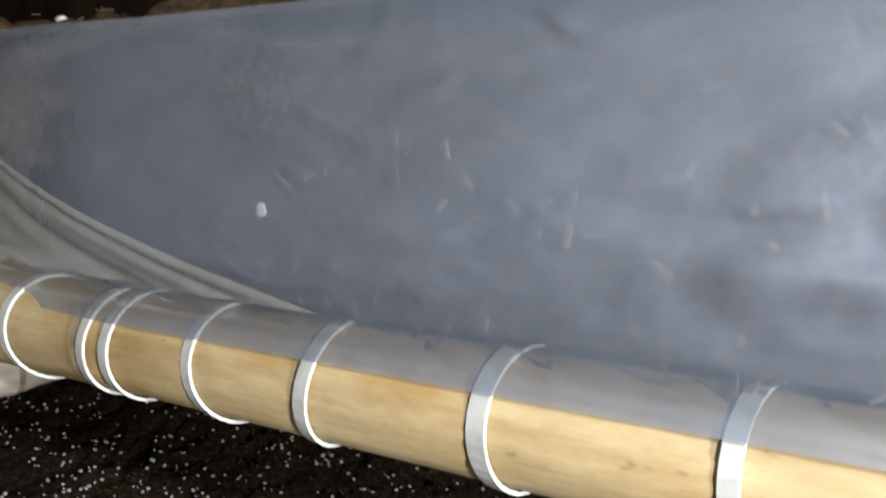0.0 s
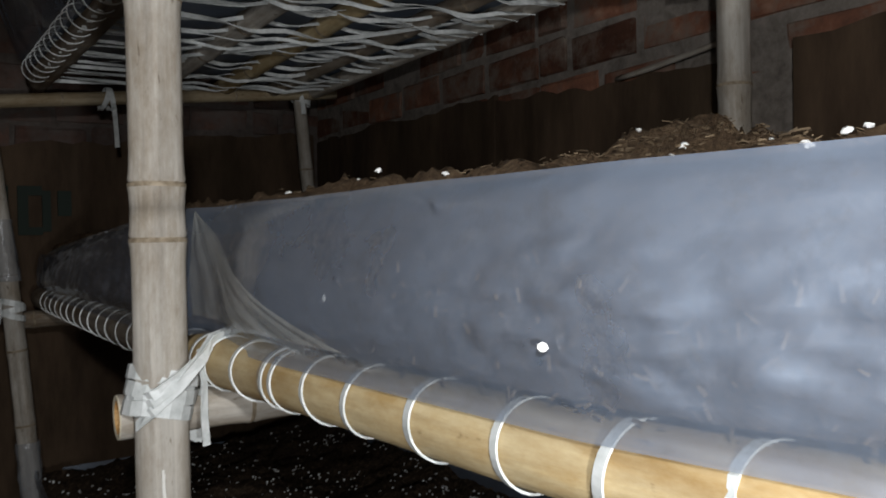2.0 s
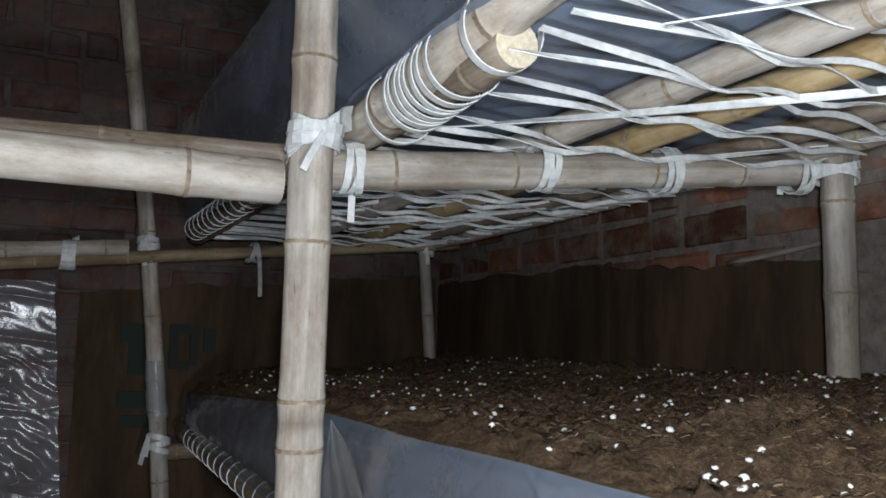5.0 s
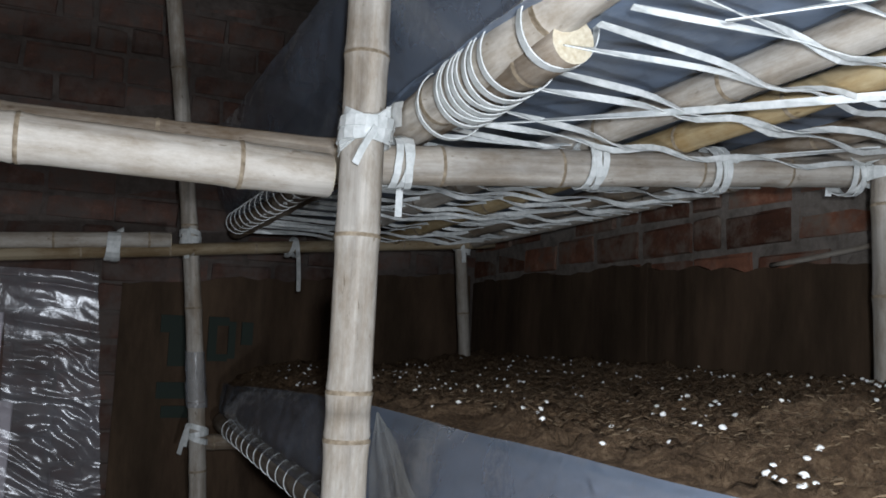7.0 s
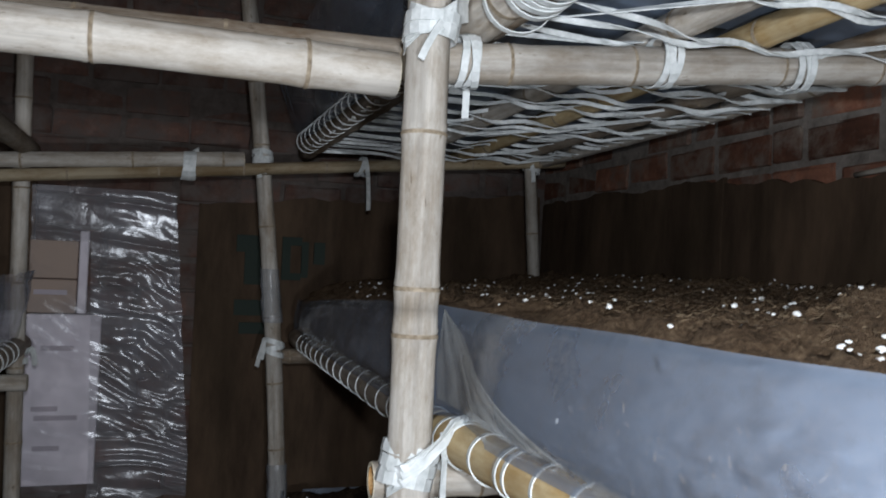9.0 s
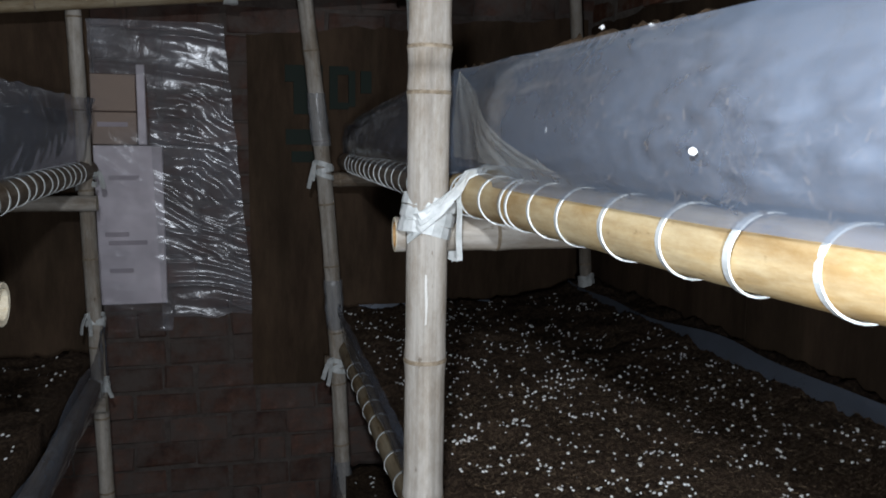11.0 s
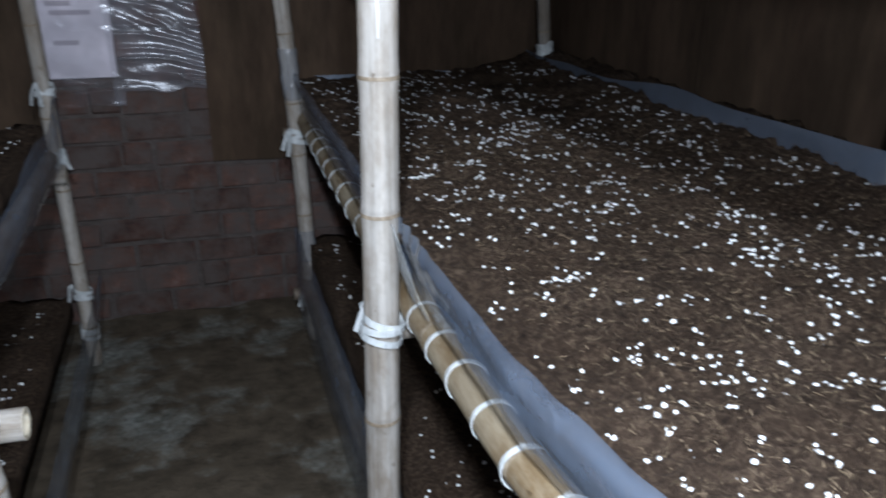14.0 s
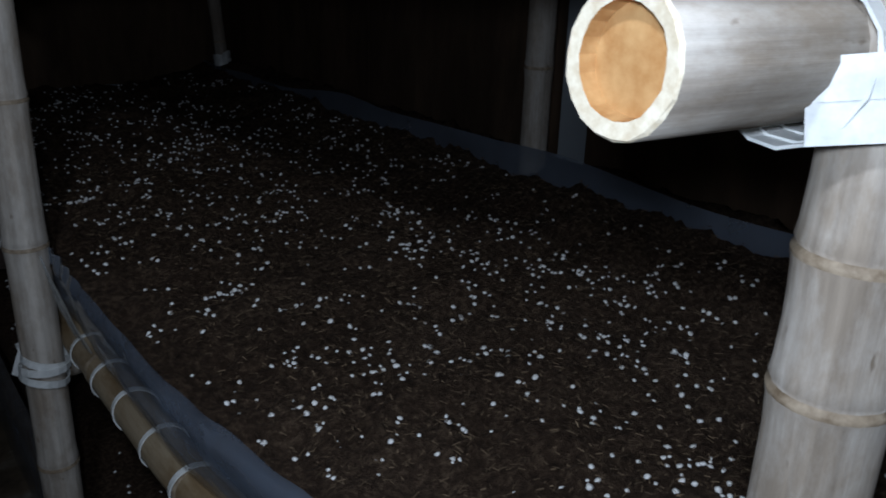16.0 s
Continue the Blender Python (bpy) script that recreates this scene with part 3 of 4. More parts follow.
rail4 = pole_through("front_rail", [(0.095, 0.12, 2.1), (0.105, -0.1, 2.122), (0.125, -0.4, 2.168), (0.15, -0.8, 2.185), (0.2, -1.6, 2.19)], 0.035, POLE_GREY, rack, 25, 0.24)
bamboo("front_rail", (0.085, 1.62, 2.1), (0.135, -0.33, 2.1151), 0.03, POLE_OLD, rack, seed=26, label="older bamboo rail end lashed under the next one")
wraps(rail4, [(0.1, 0.1, 2.09), (0.128, -0.33, 2.14)], [-0.05, -0.105, -0.12, -0.136, -0.15, -0.166, -0.182, -0.2, -0.225, -0.31], 0.05, 0.0135)
wraps(rail4, rails[4], [1.45 - 0.07 * k for k in range(20)], 0.035, 0.006)

# cross bars along x, one at each upright and level; those at C and on the left rack end in open stubs
for lv, z in ((1, 0.16), (2, 0.775), (3, 1.415)):
    bamboo("cross_bar", (-0.03 if lv < 3 else -0.045, 0.055, z), (1.0, 0.0, z + 0.005), 0.027, POLE_GREY, rack, seed=30 + lv, hollow=3)
    bamboo("cross_bar", (0.0, 1.60, z), (0.98, 1.59, z), 0.024, POLE_OLD, rack, seed=40 + lv)
bamboo("cross_bar", (-0.02, 0.06, 2.025), (1.02, -0.062, 2.112), 0.030, POLE_GREY, rack, [0.16, 0.36, 0.62, 0.8], 0.003, seed=34)
bamboo("cross_bar", (0.055, -1.07, 1.411), (1.0, -1.155, 1.404), 0.0335, POLE_GREY, rack, [0.2, 0.45, 0.7], 0, 2, seed=50, label="pale bamboo cross bar with a cut hollow end")
bamboo("cross_bar", (0.1, -1.2, 0.775), (1.0, -1.2, 0.775), 0.027, POLE_GREY, rack, seed=51)
bamboo("cross_bar", (0.1, -1.2, 2.07), (1.0, -1.2, 2.09), 0.027, POLE_GREY, rack, seed=52)

# slats and webbing under the top bed
bamboo("slat", (0.385, 1.62, 2.10), (0.385, -1.5, 2.125), 0.026, POLE_GREY, rack, seed=60, bend=0.01)
bamboo("slat", (0.60, 1.62, 2.105), (0.50, -1.5, 2.135), 0.025, POLE_YELLOW, rack, seed=61, bend=-0.01)
bamboo("slat", (0.75, 1.62, 2.11), (0.76, -1.5, 2.145), 0.022, POLE_OLD, rack, seed=62)
bamboo("slat", (0.90, 1.62, 2.12), (0.90, -1.5, 2.15), 0.025, POLE_GREY, rack, seed=63)
rnd = random.Random(77)
y, zig = 1.5, 1
while y > -1.25:
    bm = bmesh.new()
    a = fall(rails[4], y)
    zig = -zig
    sl = zig * rnd.uniform(0.05, 0.13)
    sag = rnd.uniform(0.0, 0.012)
    under = rnd.random() < 0.75
    pts = []
    for i in range(29):
        f = i / 28
        x = a.x + (0.91 - a.x) * f
        z = (a.z - 0.02) * (1 - f) + 2.108 * f
        for sx in (0.385, 0.55, 0.755):
            z += (-0.012 if under else 0.015) * math.exp(-((x - sx) / 0.05) ** 2)
        pts.append((x, y + sl * f + 0.006 * math.sin(5 * f + y * 9), z - sag * math.sin(math.pi * f)))
    ribbon(bm, pts, rnd.uniform(0.007, 0.0105), (0, 1, rnd.uniform(-0.6, 0.6)), rnd.choice((6.2, -6.2, 9.3, -9.3, 12.5)))
    put_mesh("webbing_strap", bm, STRAP, rack)
    y -= rnd.uniform(0.042, 0.078)
for k, (x0, y0, x1, y1) in enumerate(((0.15, -0.02, 0.85, -0.75), (0.12, 0.5, 0.8, -0.2), (0.2, 1.2, 0.8, 0.5), (0.2, -0.5, 0.6, -1.1))):
    bm = bmesh.new()
    ribbon(bm, [(x0 + (x1 - x0) * f, y0 + (y1 - y0) * f, 2.09 + 0.015 * f - 0.008 * math.sin(3.1 * f)) for f in [i / 12 for i in range(13)]], 0.011, (0.7, 0.7, 0.2), 3)
    put_mesh("webbing_strap", bm, STRAP, rack)

# poles across the aisle
bamboo("aisle_pole", (-0.032, 0.068, 2.008), (-1.3, 0.07, 2.0), 0.0325, POLE_GREY, rack, [0.135, 0.415, 0.7, 0.95], 0.006, 3, seed=70, label="pale bamboo pole lashed across the aisle")
bamboo("aisle_pole", (0.1, 0.13, 2.06), (-1.3, 0.14, 2.03), 0.022, POLE_OLD, rack, seed=71)
bamboo("aisle_pole", (-0.13, 1.485, 2.037), (-1.3, 1.485, 1.94), 0.023, POLE_GREY, rack, seed=72, hollow=2)
bamboo("aisle_pole", (0.98, 1.50, 2.12), (-1.3, 1.50, 1.888), 0.02, POLE_DULL, rack, seed=73, bend=0.004)

# lashings on the right rack
lashing(rack, (0.0, 0.0, 2.065), (0.1, -0.1, 1), 0.034, 1, 4, 0.035, 0.016, 1, 0.07, "white strap lashing with a hanging tail")
lashing(rack, (-0.003, 0.015, 1.45), (0.25, 0.1, 1), 0.035, 2, 5, 0.05, 0.017, 2, 0.09, "white strap lashing with frayed tails")
lashing(rack, (-0.009, 0.005, 0.80), (0.15, 0, 1), 0.034, 3, 3, 0.045, 0.012, 2, 0.07)
lashing(rack, (-0.01, 0.005, 0.2), (0, 0, 1), 0.034, 4, 3, 0.045, 0.012, 2)
for k, z in enumerate((2.046, 1.45, 0.78, 0.167)):
    lashing(rack, (POST_B(z), 1.537, z), (0, 0.1, 1), 0.029, 10 + k, 3, 0.05, 0.016, 3, 0.09)
for k, (x, z) in enumerate(((0.07, 2.047), (0.385, 2.075), (0.62, 2.09), (0.9, 2.11))):
    lashing(rack, (x, 0.058 - 0.122 * x, z - 0.012), (1, -0.1, 0.1), 0.036, 20 + k, 3, 0.03, 0.011, 1, 0.06)
lashing(rack, (0.94, -0.105, 2.11), (0, 0, 1), 0.034, 31, 4, 0.07, 0.015, 1, 0.1)
lashing(rack, (-0.287, 1.49, 2.005), (1, 0, 0), 0.04, 32, 3, 0.03, 0.02, 1, 0.1)
lashing(rack, (0.25, 1.50, 2.045), (1, 0, 0), 0.03, 33, 2, 0.03, 0.014, 1, 0.09)
lashing(rack, (0.866, 1.525, 2.1), (0, 0, 1), 0.028, 34, 3, 0.04, 0.014, 1, 0.07)
lashing(rack, (0.177, -1.088, 1.406), (1, -0.09, 0), 0.0345, 35, 4, 0.03, 0.018, 0, 0.03)
for dz, w in ((0.0, 0.024), (0.018, 0.02)):
    bm = bmesh.new()
    ribbon(bm, [(0.145, -1.103, 1.384 + dz), (0.162, -1.13, 1.389 + dz), (0.18, -1.15, 1.40 + dz), (0.205, -1.161, 1.414 + dz), (0.232, -1.155, 1.428 + dz), (0.249, -1.133, 1.442 + dz)], w, (0, 0.1, 1))
    put_mesh("strap", bm, STRAP, rack, None, "wide white strap pulled tight round post and bar")

for k, (dz, sp) in enumerate(((0.0, 0.0), (-0.016, 0.012), (0.014, -0.006))):
    bm = bmesh.new()
    ribbon(bm, [(-0.03, 0.02, 1.425 + dz), (-0.037, -0.004, 1.43 + dz), (-0.024, -0.027, 1.442 + dz * 0.6), (0.004, -0.036, 1.465 + dz * 0.4), (0.028, -0.037 - sp, 1.49), (0.045, -0.03 - sp, 1.512), (0.066, -0.02 - sp, 1.516)], 0.012, (0.2, 0, 1), 0.4 * k)
    put_mesh("strap", bm, STRAP, rack, None, "white strap crossing from post to rail")
bm = bmesh.new()
ribbon(bm, [(0.03, -0.03, 1.50), (0.034, -0.034, 1.46), (0.033, -0.034, 1.42), (0.036, -0.03, 1.385)], 0.009, (0.6, 0.6, 0), 0.8)
put_mesh("strap", bm, STRAP, rack)

# broad crossed strap and its loose end where the post meets the aisle pole
for dz, w, tw in ((0.0, 0.03, 0.0), (0.012, 0.022, 0.3)):
    bm = bmesh.new()
    ribbon(bm, [(-0.03, 0.03, 2.05 - dz), (-0.037, 0.0, 2.052 - dz), (-0.027, -0.026, 2.058 - dz * 0.3), (0.0, -0.0375, 2.064), (0.026, -0.028, 2.075 + dz), (0.037, -0.004, 2.088 + dz), (0.06, 0.02, 2.1 + dz)], w, (0.1, 0, 1), tw)
    put_mesh("strap", bm, STRAP, rack, None, "broad white strap crossing the post")
bm = bmesh.new()
ribbon(bm, [(0.002, -0.0395, 2.062), (-0.008, -0.041, 2.045), (-0.019, -0.043, 2.025), (-0.028, -0.046, 2.005)], 0.01, (0.7, 0.2, 0.5), 0.2)
put_mesh("strap", bm, STRAP, rack, None, "loose end of white strap")

# cloudy plastic bags wrapped round the far post
for z0, z1 in ((1.53, 1.70), (0.91, 1.08), (0.32, 0.44)):
    bm = bmesh.new()
    seg, rows = 16, []
    for j in range(13):
        z = z0 + (z1 - z0) * j / 12
        cx = POST_B(z)
        rows.append([bm.verts.new((cx + (0.031 + 0.009 * noise.noise((math.cos(a) * 2, math.sin(a) * 2 + z0, z * 30))) * math.cos(a), 1.54 + (0.031 + 0.009 * noise.noise((math.cos(a) * 2, math.sin(a) * 2, z * 30))) * math.sin(a), z)) for a in [2 * math.pi * k / seg for k in range(seg)]])
    for p, q in zip(rows, rows[1:]):
        for k in range(seg):
            bm.faces.new((p[k], p[(k + 1) % seg], q[(k + 1) % seg], q[k])).smooth = True
    put_mesh("plastic_wrap", bm, FILM_CLEAR, rack, None, "cloudy plastic film wound round the post")

bamboo("wall_stick", (1.07, 0.29, 1.965), (1.07, 0.0, 1.99), 0.006, POLE_GREY, rack, [], 0.002, seed=99, label="thin pale bamboo stick lying along the wall")
lashing(rack, (0.94, -0.105, 1.705), (0, 0, 1), 0.033, 41, 2, 0.02, 0.014, 1, 0.05)
lashing(rack, (0.945, 1.525, 1.045), (0, 0, 1), 0.026, 42, 3, 0.04, 0.018, 2, 0.06)
# dark mould streaks on the post across the aisle and a pale scraped scar on the mid post
for parent, px, py, r, marks, mt, note in ((rack_left, -0.6695, -0.0215, 0.0312, ((-1.5, 0.93, 0.035), (-1.32, 0.925, 0.05), (-1.18, 0.935, 0.028), (-1.62, 0.94, 0.02), (-1.05, 0.925, 0.03), (-1.4, 0.915, 0.012)), MOULD, "dark mould streak"), (rack, -0.0085, 0.0025, 0.0318, ((-1.75, 1.29, 0.075), (-1.72, 1.31, 0.05)), SCRAPE, "pale scraped scar")):
    for a, z0, tall in marks:
        bm = bmesh.new()
        w = 0.05 + 0.02 * math.sin(a * 9)
        ribbon(bm, [(px + (r + 0.0006) * math.cos(a + 0.02 * math.sin(k)), py + (r + 0.0006) * math.sin(a), z0 + tall * k / 6) for k in range(7)], r * w * 1.6, (-math.sin(a), math.cos(a), 0), 0, 0.0005)
        put_mesh("stain" if mt is MOULD else "scar", bm, mt, parent, None, note)
# left rack
for p0, p1, r, s, nd in (((-0.633, -0.022, 0), (-0.748, -0.018, 2.95), 0.031, 80, [0.35, 0.62, 0.905, 1.253, 1.6, 1.9, 2.3]), ((-0.715, 1.55, 0), (-0.77, 1.52, 2.95), 0.024, 81, None), ((-1.62, 0.0, 0), (-1.62, 0, 2.95), 0.03, 82, None), ((-1.62, 1.55, 0), (-1.62, 1.55, 2.95), 0.025, 83, None)):
    bamboo("post", p0, p1, r, POLE_GREY, rack_left, nd, 0.0, seed=s)
for z, r in ((0.69, 0.027), (1.33, 0.031)):
    bamboo("cross_bar", (-0.595, 0.036, z), (-1.65, 0.06, z + 0.01), r, POLE_GREY, rack_left, [0.3, 0.6, 0.85], 0, 2, seed=int(z * 100), deep=0.06, label="pale bamboo cross bar with an open hollow end")
    bamboo("cross_bar", (-0.70, 1.48, z + 0.02), (-1.65, 1.48, z + 0.02), 0.024, POLE_GREY, rack_left, seed=int(z * 90))
bamboo("cross_bar", (-0.597, 0.036, 0.1), (-1.65, 0.06, 0.1), 0.027, POLE_GREY, rack_left, seed=5)
bamboo("cross_bar", (-0.62, 0.05, 1.98), (-1.65, 0.06, 1.98), 0.027, POLE_GREY, rack_left, seed=6)
left_rails = {3: [(-0.745, 1.62, 1.445), (-0.745, 0.8, 1.44), (-0.745, 0.3, 1.42), (-0.745, -0.1, 1.397), (-0.745, -0.35, 1.365), (-0.745, -1.4, 1.30)], 2: [(-0.745, 1.62, 0.755), (-0.745, -1.4, 0.75)], 1: [(-0.75, 1.62, 0.155), (-0.75, -1.4, 0.155)], 4: [(-0.745, 1.62, 2.03), (-0.745, -1.2, 2.03)]}
rl = pole_through("front_rail", [(-0.745, 1.62, 1.445), (-0.745, 0.8, 1.44), (-0.745, 0.14, 1.425)], 0.031, POLE_OLD, rack_left, 84, 0.3)
wraps(rl, left_rails[3], [1.4 - 0.075 * k for k in range(17)], 0.0315, 0.006)
rl = pole_through("front_rail", [(-0.75, 0.25, 1.417), (-0.745, -0.1, 1.397), (-0.745, -0.35, 1.365), (-0.745, -1.4, 1.30)], 0.034, POLE_DULL, rack_left, 85, 0.4)
wraps(rl, left_rails[3], [0.03, -0.1, -0.22, -0.34, -0.47, -0.6, -0.72, -0.85], 0.0345, 0.009)
for lv in (2, 4):
    pole_through("front_rail", left_rails[lv], 0.028, POLE_OLD, rack_left, 86 + lv)
lashing(rack_left, (-0.69, -0.014, 1.375), (0.1, 0, 1), 0.036, 90, 4, 0.036, 0.014, 1, 0.05, "white strap lashing knotted round post and bar")
lashing(rack_left, (-0.668, -0.022, 0.885), (0, 0, 1), 0.034, 91, 1, 0.01, 0.012, 1, 0.08)
lashing(rack_left, (-0.664, -0.014, 0.715), (0.2, 0, 1), 0.035, 92, 4, 0.06, 0.014, 2, 0.06)
for k, z in enumerate((1.41, 0.97, 0.76, 0.275, 0.13)):
    lashing(rack_left, (-0.715 - 0.0187 * z, 1.548, z), (0, 0.1, 1), 0.027, 93 + k, 3, 0.04, 0.014, 2, 0.06)

# ---- beds: substrate, polythene skirt, mushrooms ----
def soil_height(z, seed, front, mound=(), rear=0.0, crumb=0.011):
    def h(x, y):
        v = z + 0.010 * noise.noise((x * 4, y * 4, seed)) + 0.016 * noise.noise((x * 13, y * 13, seed)) + 0.013 * abs(noise.noise((x * 34, y * 34, seed))) + 0.008 * noise.noise((x * 85, y * 85, seed)) - 0.003
        v += crumb * (1 - abs(noise.noise((x * 24, y * 24, seed + 5)))) ** 3 - 0.004 + rear * min(1.0, max(0.0, (x - 0.66) / 0.28))
        v -= front * min(1.0, max(0.0, (y - 0.25) / 1.2)) * math.exp(-((x - 0.05) / 0.16) ** 2)
        for mx_, my_, mr, mh in mound:
            v += mh * math.exp(-(((x - mx_) ** 2 + (y - my_) ** 2) / mr ** 2))
        return v
    return h


def skirt(parent, name, pts, side, z_lo, z_hi, out, mat, y0, y1, posts, seed, sag=0.01, label="", base=0.0, droop=0.0):
    """Polythene upstand from behind a rail to the bed's edge; side +1 where the aisle lies towards -x."""
    bm = bmesh.new()
    n, mrows = int(abs(y1 - y0) / 0.012), 18
    g = []
    for i in range(n + 1):
        y = y0 + (y1 - y0) * i / n
        c = fall(pts, y)
        near = min(abs(y - p) for p in posts)
        gather = math.exp(-(near / 0.12) ** 2)
        row = []
        for j in range(mrows + 1):
            v = j / mrows
            x = c.x - side * (base + (out - base) * v ** 0.7)
            x -= side * 0.016 * math.sin(math.pi * v) * (1 - gather)
            pleat = 0.004 * gather * math.sin(95 * (near * (0.3 + v)) + seed) * (0.3 + v)
            x += pleat + 0.005 * noise.noise((y * 5, v * 3, seed)) + 0.0022 * noise.noise((y * 18, v * 11, seed + 4))
            crease = min(1.0, max(0.0, (-0.5 - y) / 0.25))
            x += 0.0035 * crease * (1 - abs(noise.noise((y * 16 + v * 3, v * 7 - y * 6, seed)))) + 0.0018 * math.sin(v * 21 + 2 * noise.noise((y * 2, v, 3))) * min(1, max(0, (v - 0.55) * 4))
            zz = z_lo + (z_hi - z_lo) * v
            if j == mrows:
                zz += 0.006 * noise.noise((y * 12, seed, 0))
            zz -= droop * v * min(1.0, max(0.0, (y - 0.25) / 1.2)) ** 1.3
            zz -= sag * v * (1 - gather) * (0.7 + 0.5 * noise.noise((y * 2.2, seed, 1)))
            row.append(bm.verts.new((x, y, zz)))
        g.append(row)
    for p, q in zip(g, g[1:]):
        for j in range(mrows):
            bm.faces.new((p[j], q[j], q[j + 1], p[j + 1])).smooth = True
    return put_mesh(name, bm, mat, parent, None, label)


def cap_mesh(seed):
    rnd = random.Random(seed)
    bm = bmesh.new()
    rings = ((0.25, -0.3), (0.32, 0.0), (0.92, 0.12), (1.0, 0.32), (0.75, 0.66), (0.35, 0.85))
    seg, prev = 7, None
    for r, z in rings:
        row = [bm.verts.new((r * math.cos(a) * rnd.uniform(0.7, 1.2), r * math.sin(a) * rnd.uniform(0.7, 1.2), z + rnd.uniform(-0.12, 0.12))) for a in [2 * math.pi * k / seg for k in range(seg)]]
        if prev:
            for k in range(seg):
                bm.faces.new((prev[k], prev[(k + 1) % seg], row[(k + 1) % seg], row[k]))
        prev = row
    bm.faces.new(prev)
    smooth(bm)
    me = bpy.data.meshes.new("mushroom")
    bm.to_mesh(me)
    bm.free()
    me.materials.append(CAP)
    return me


CAPS = [cap_mesh(s) for s in range(5)]
CAP_V = [(np.array([v.co[:] for v in me.vertices]), [tuple(p.vertices) for p in me.polygons]) for me in CAPS]


def mushrooms(bed, spots, height, near):
    """spots: (x, y, radius); the first `near` are parts of their own, the rest one joined mass."""
    verts, faces = [], []
    rnd = random.Random(len(spots))
    for k, (x, y, r) in enumerate(spots):
        m = Matrix.Translation((x, y, height(x, y) + r * 0.25)) @ Euler((rnd.uniform(-0.5, 0.5), rnd.uniform(-0.5, 0.5), rnd.uniform(0, 6.3))).to_matrix().to_4x4() @ Matrix.Diagonal((r, r * rnd.uniform(0.75, 1.1), r * rnd.uniform(0.8, 1.2), 1))
        c = k % len(CAPS)
        if k < near:
            put_data("mushroom", CAPS[c], [], bed, m)
        else:
            v, fs = CAP_V[c]
            a = np.array(m)
            w = v @ a[:3, :3].T + a[:3, 3]
            o = len(verts)
            verts.extend(map(tuple, w))
            faces.extend(tuple(i + o for i in f) for f in fs)
    if verts:
        me = bpy.data.meshes.new("mushroom_scatter")
        me.from_pydata(verts, [], faces)
        me.polygons.foreach_set("use_smooth", [True] * len(faces))
        tagged(put_data("mushroom_scatter", me, CAP, bed), kind="stuff")


def scatter(n, x0, x1, y0, y1, seed, r0=0.003, r1=0.006, clusters=(), clump=0.45):
    rnd = random.Random(seed)
    out = []
    for cx, cy, k, sp in clusters:
        for _ in range(k):
            out.append((cx + rnd.gauss(0, sp), cy + rnd.gauss(0, sp), rnd.uniform(r0, r1)))
    while len(out) < n:
        x, y = rnd.uniform(x0, x1), rnd.uniform(y0, y1)
        if noise.noise((x * 4, y * 4, seed)) + rnd.uniform(-0.5, 0.6) < -0.1:
            continue
        out.append((x, y, rnd.uniform(r0, r1)))
        if rnd.random() < clump:
            for _ in range(rnd.choice((1, 1, 2, 3))):
                out.append((x + rnd.gauss(0, 0.016), y + rnd.gauss(0, 0.016), rnd.uniform(r0, r1)))
    return [s for s in out if x0 <= s[0] <= x1 and y0 <= s[1] <= y1]


def straw(bed, n, x0, x1, y0, y1, height, seed, big=1.0):
    rnd = random.Random(seed)
    verts, faces = [], []
    for _ in range(n):
        x, y = rnd.uniform(x0, x1), rnd.uniform(y0, y1)
        ln, w = rnd.uniform(0.003, 0.013) * big, rnd.uniform(0.0003, 0.0007)
        a, e = rnd.uniform(0, 6.3), rnd.uniform(-0.15, 0.5)
        d = Vector((math.cos(a) * math.cos(e), math.sin(a) * math.cos(e), math.sin(e)))
        s = Vector((-math.sin(a), math.cos(a), 0.2)).normalized() * w
        c = Vector((x, y, height(x, y) + 0.002))
        bent = Vector((0, 0, ln * 0.04))
        o = len(verts)
        n_ = d.cross(s).normalized() * w
        for q in (c - d * ln / 2, c + bent, c + d * ln / 2):
            verts += [tuple(q + s), tuple(q - s * 0.5 + n_), tuple(q - s * 0.5 - n_)]
        for u in (0, 3):
            for k in range(3):
                faces.append((o + u + k, o + u + (k + 1) % 3, o + u + 3 + (k + 1) % 3, o + u + 3 + k))
        faces += [(o, o + 2, o + 1), (o + 6, o + 7, o + 8)]
    me = bpy.data.meshes.new("straw")
    me.from_pydata(verts, [], faces)
    tagged(put_data("straw", me, STRAW, bed), kind="stuff")


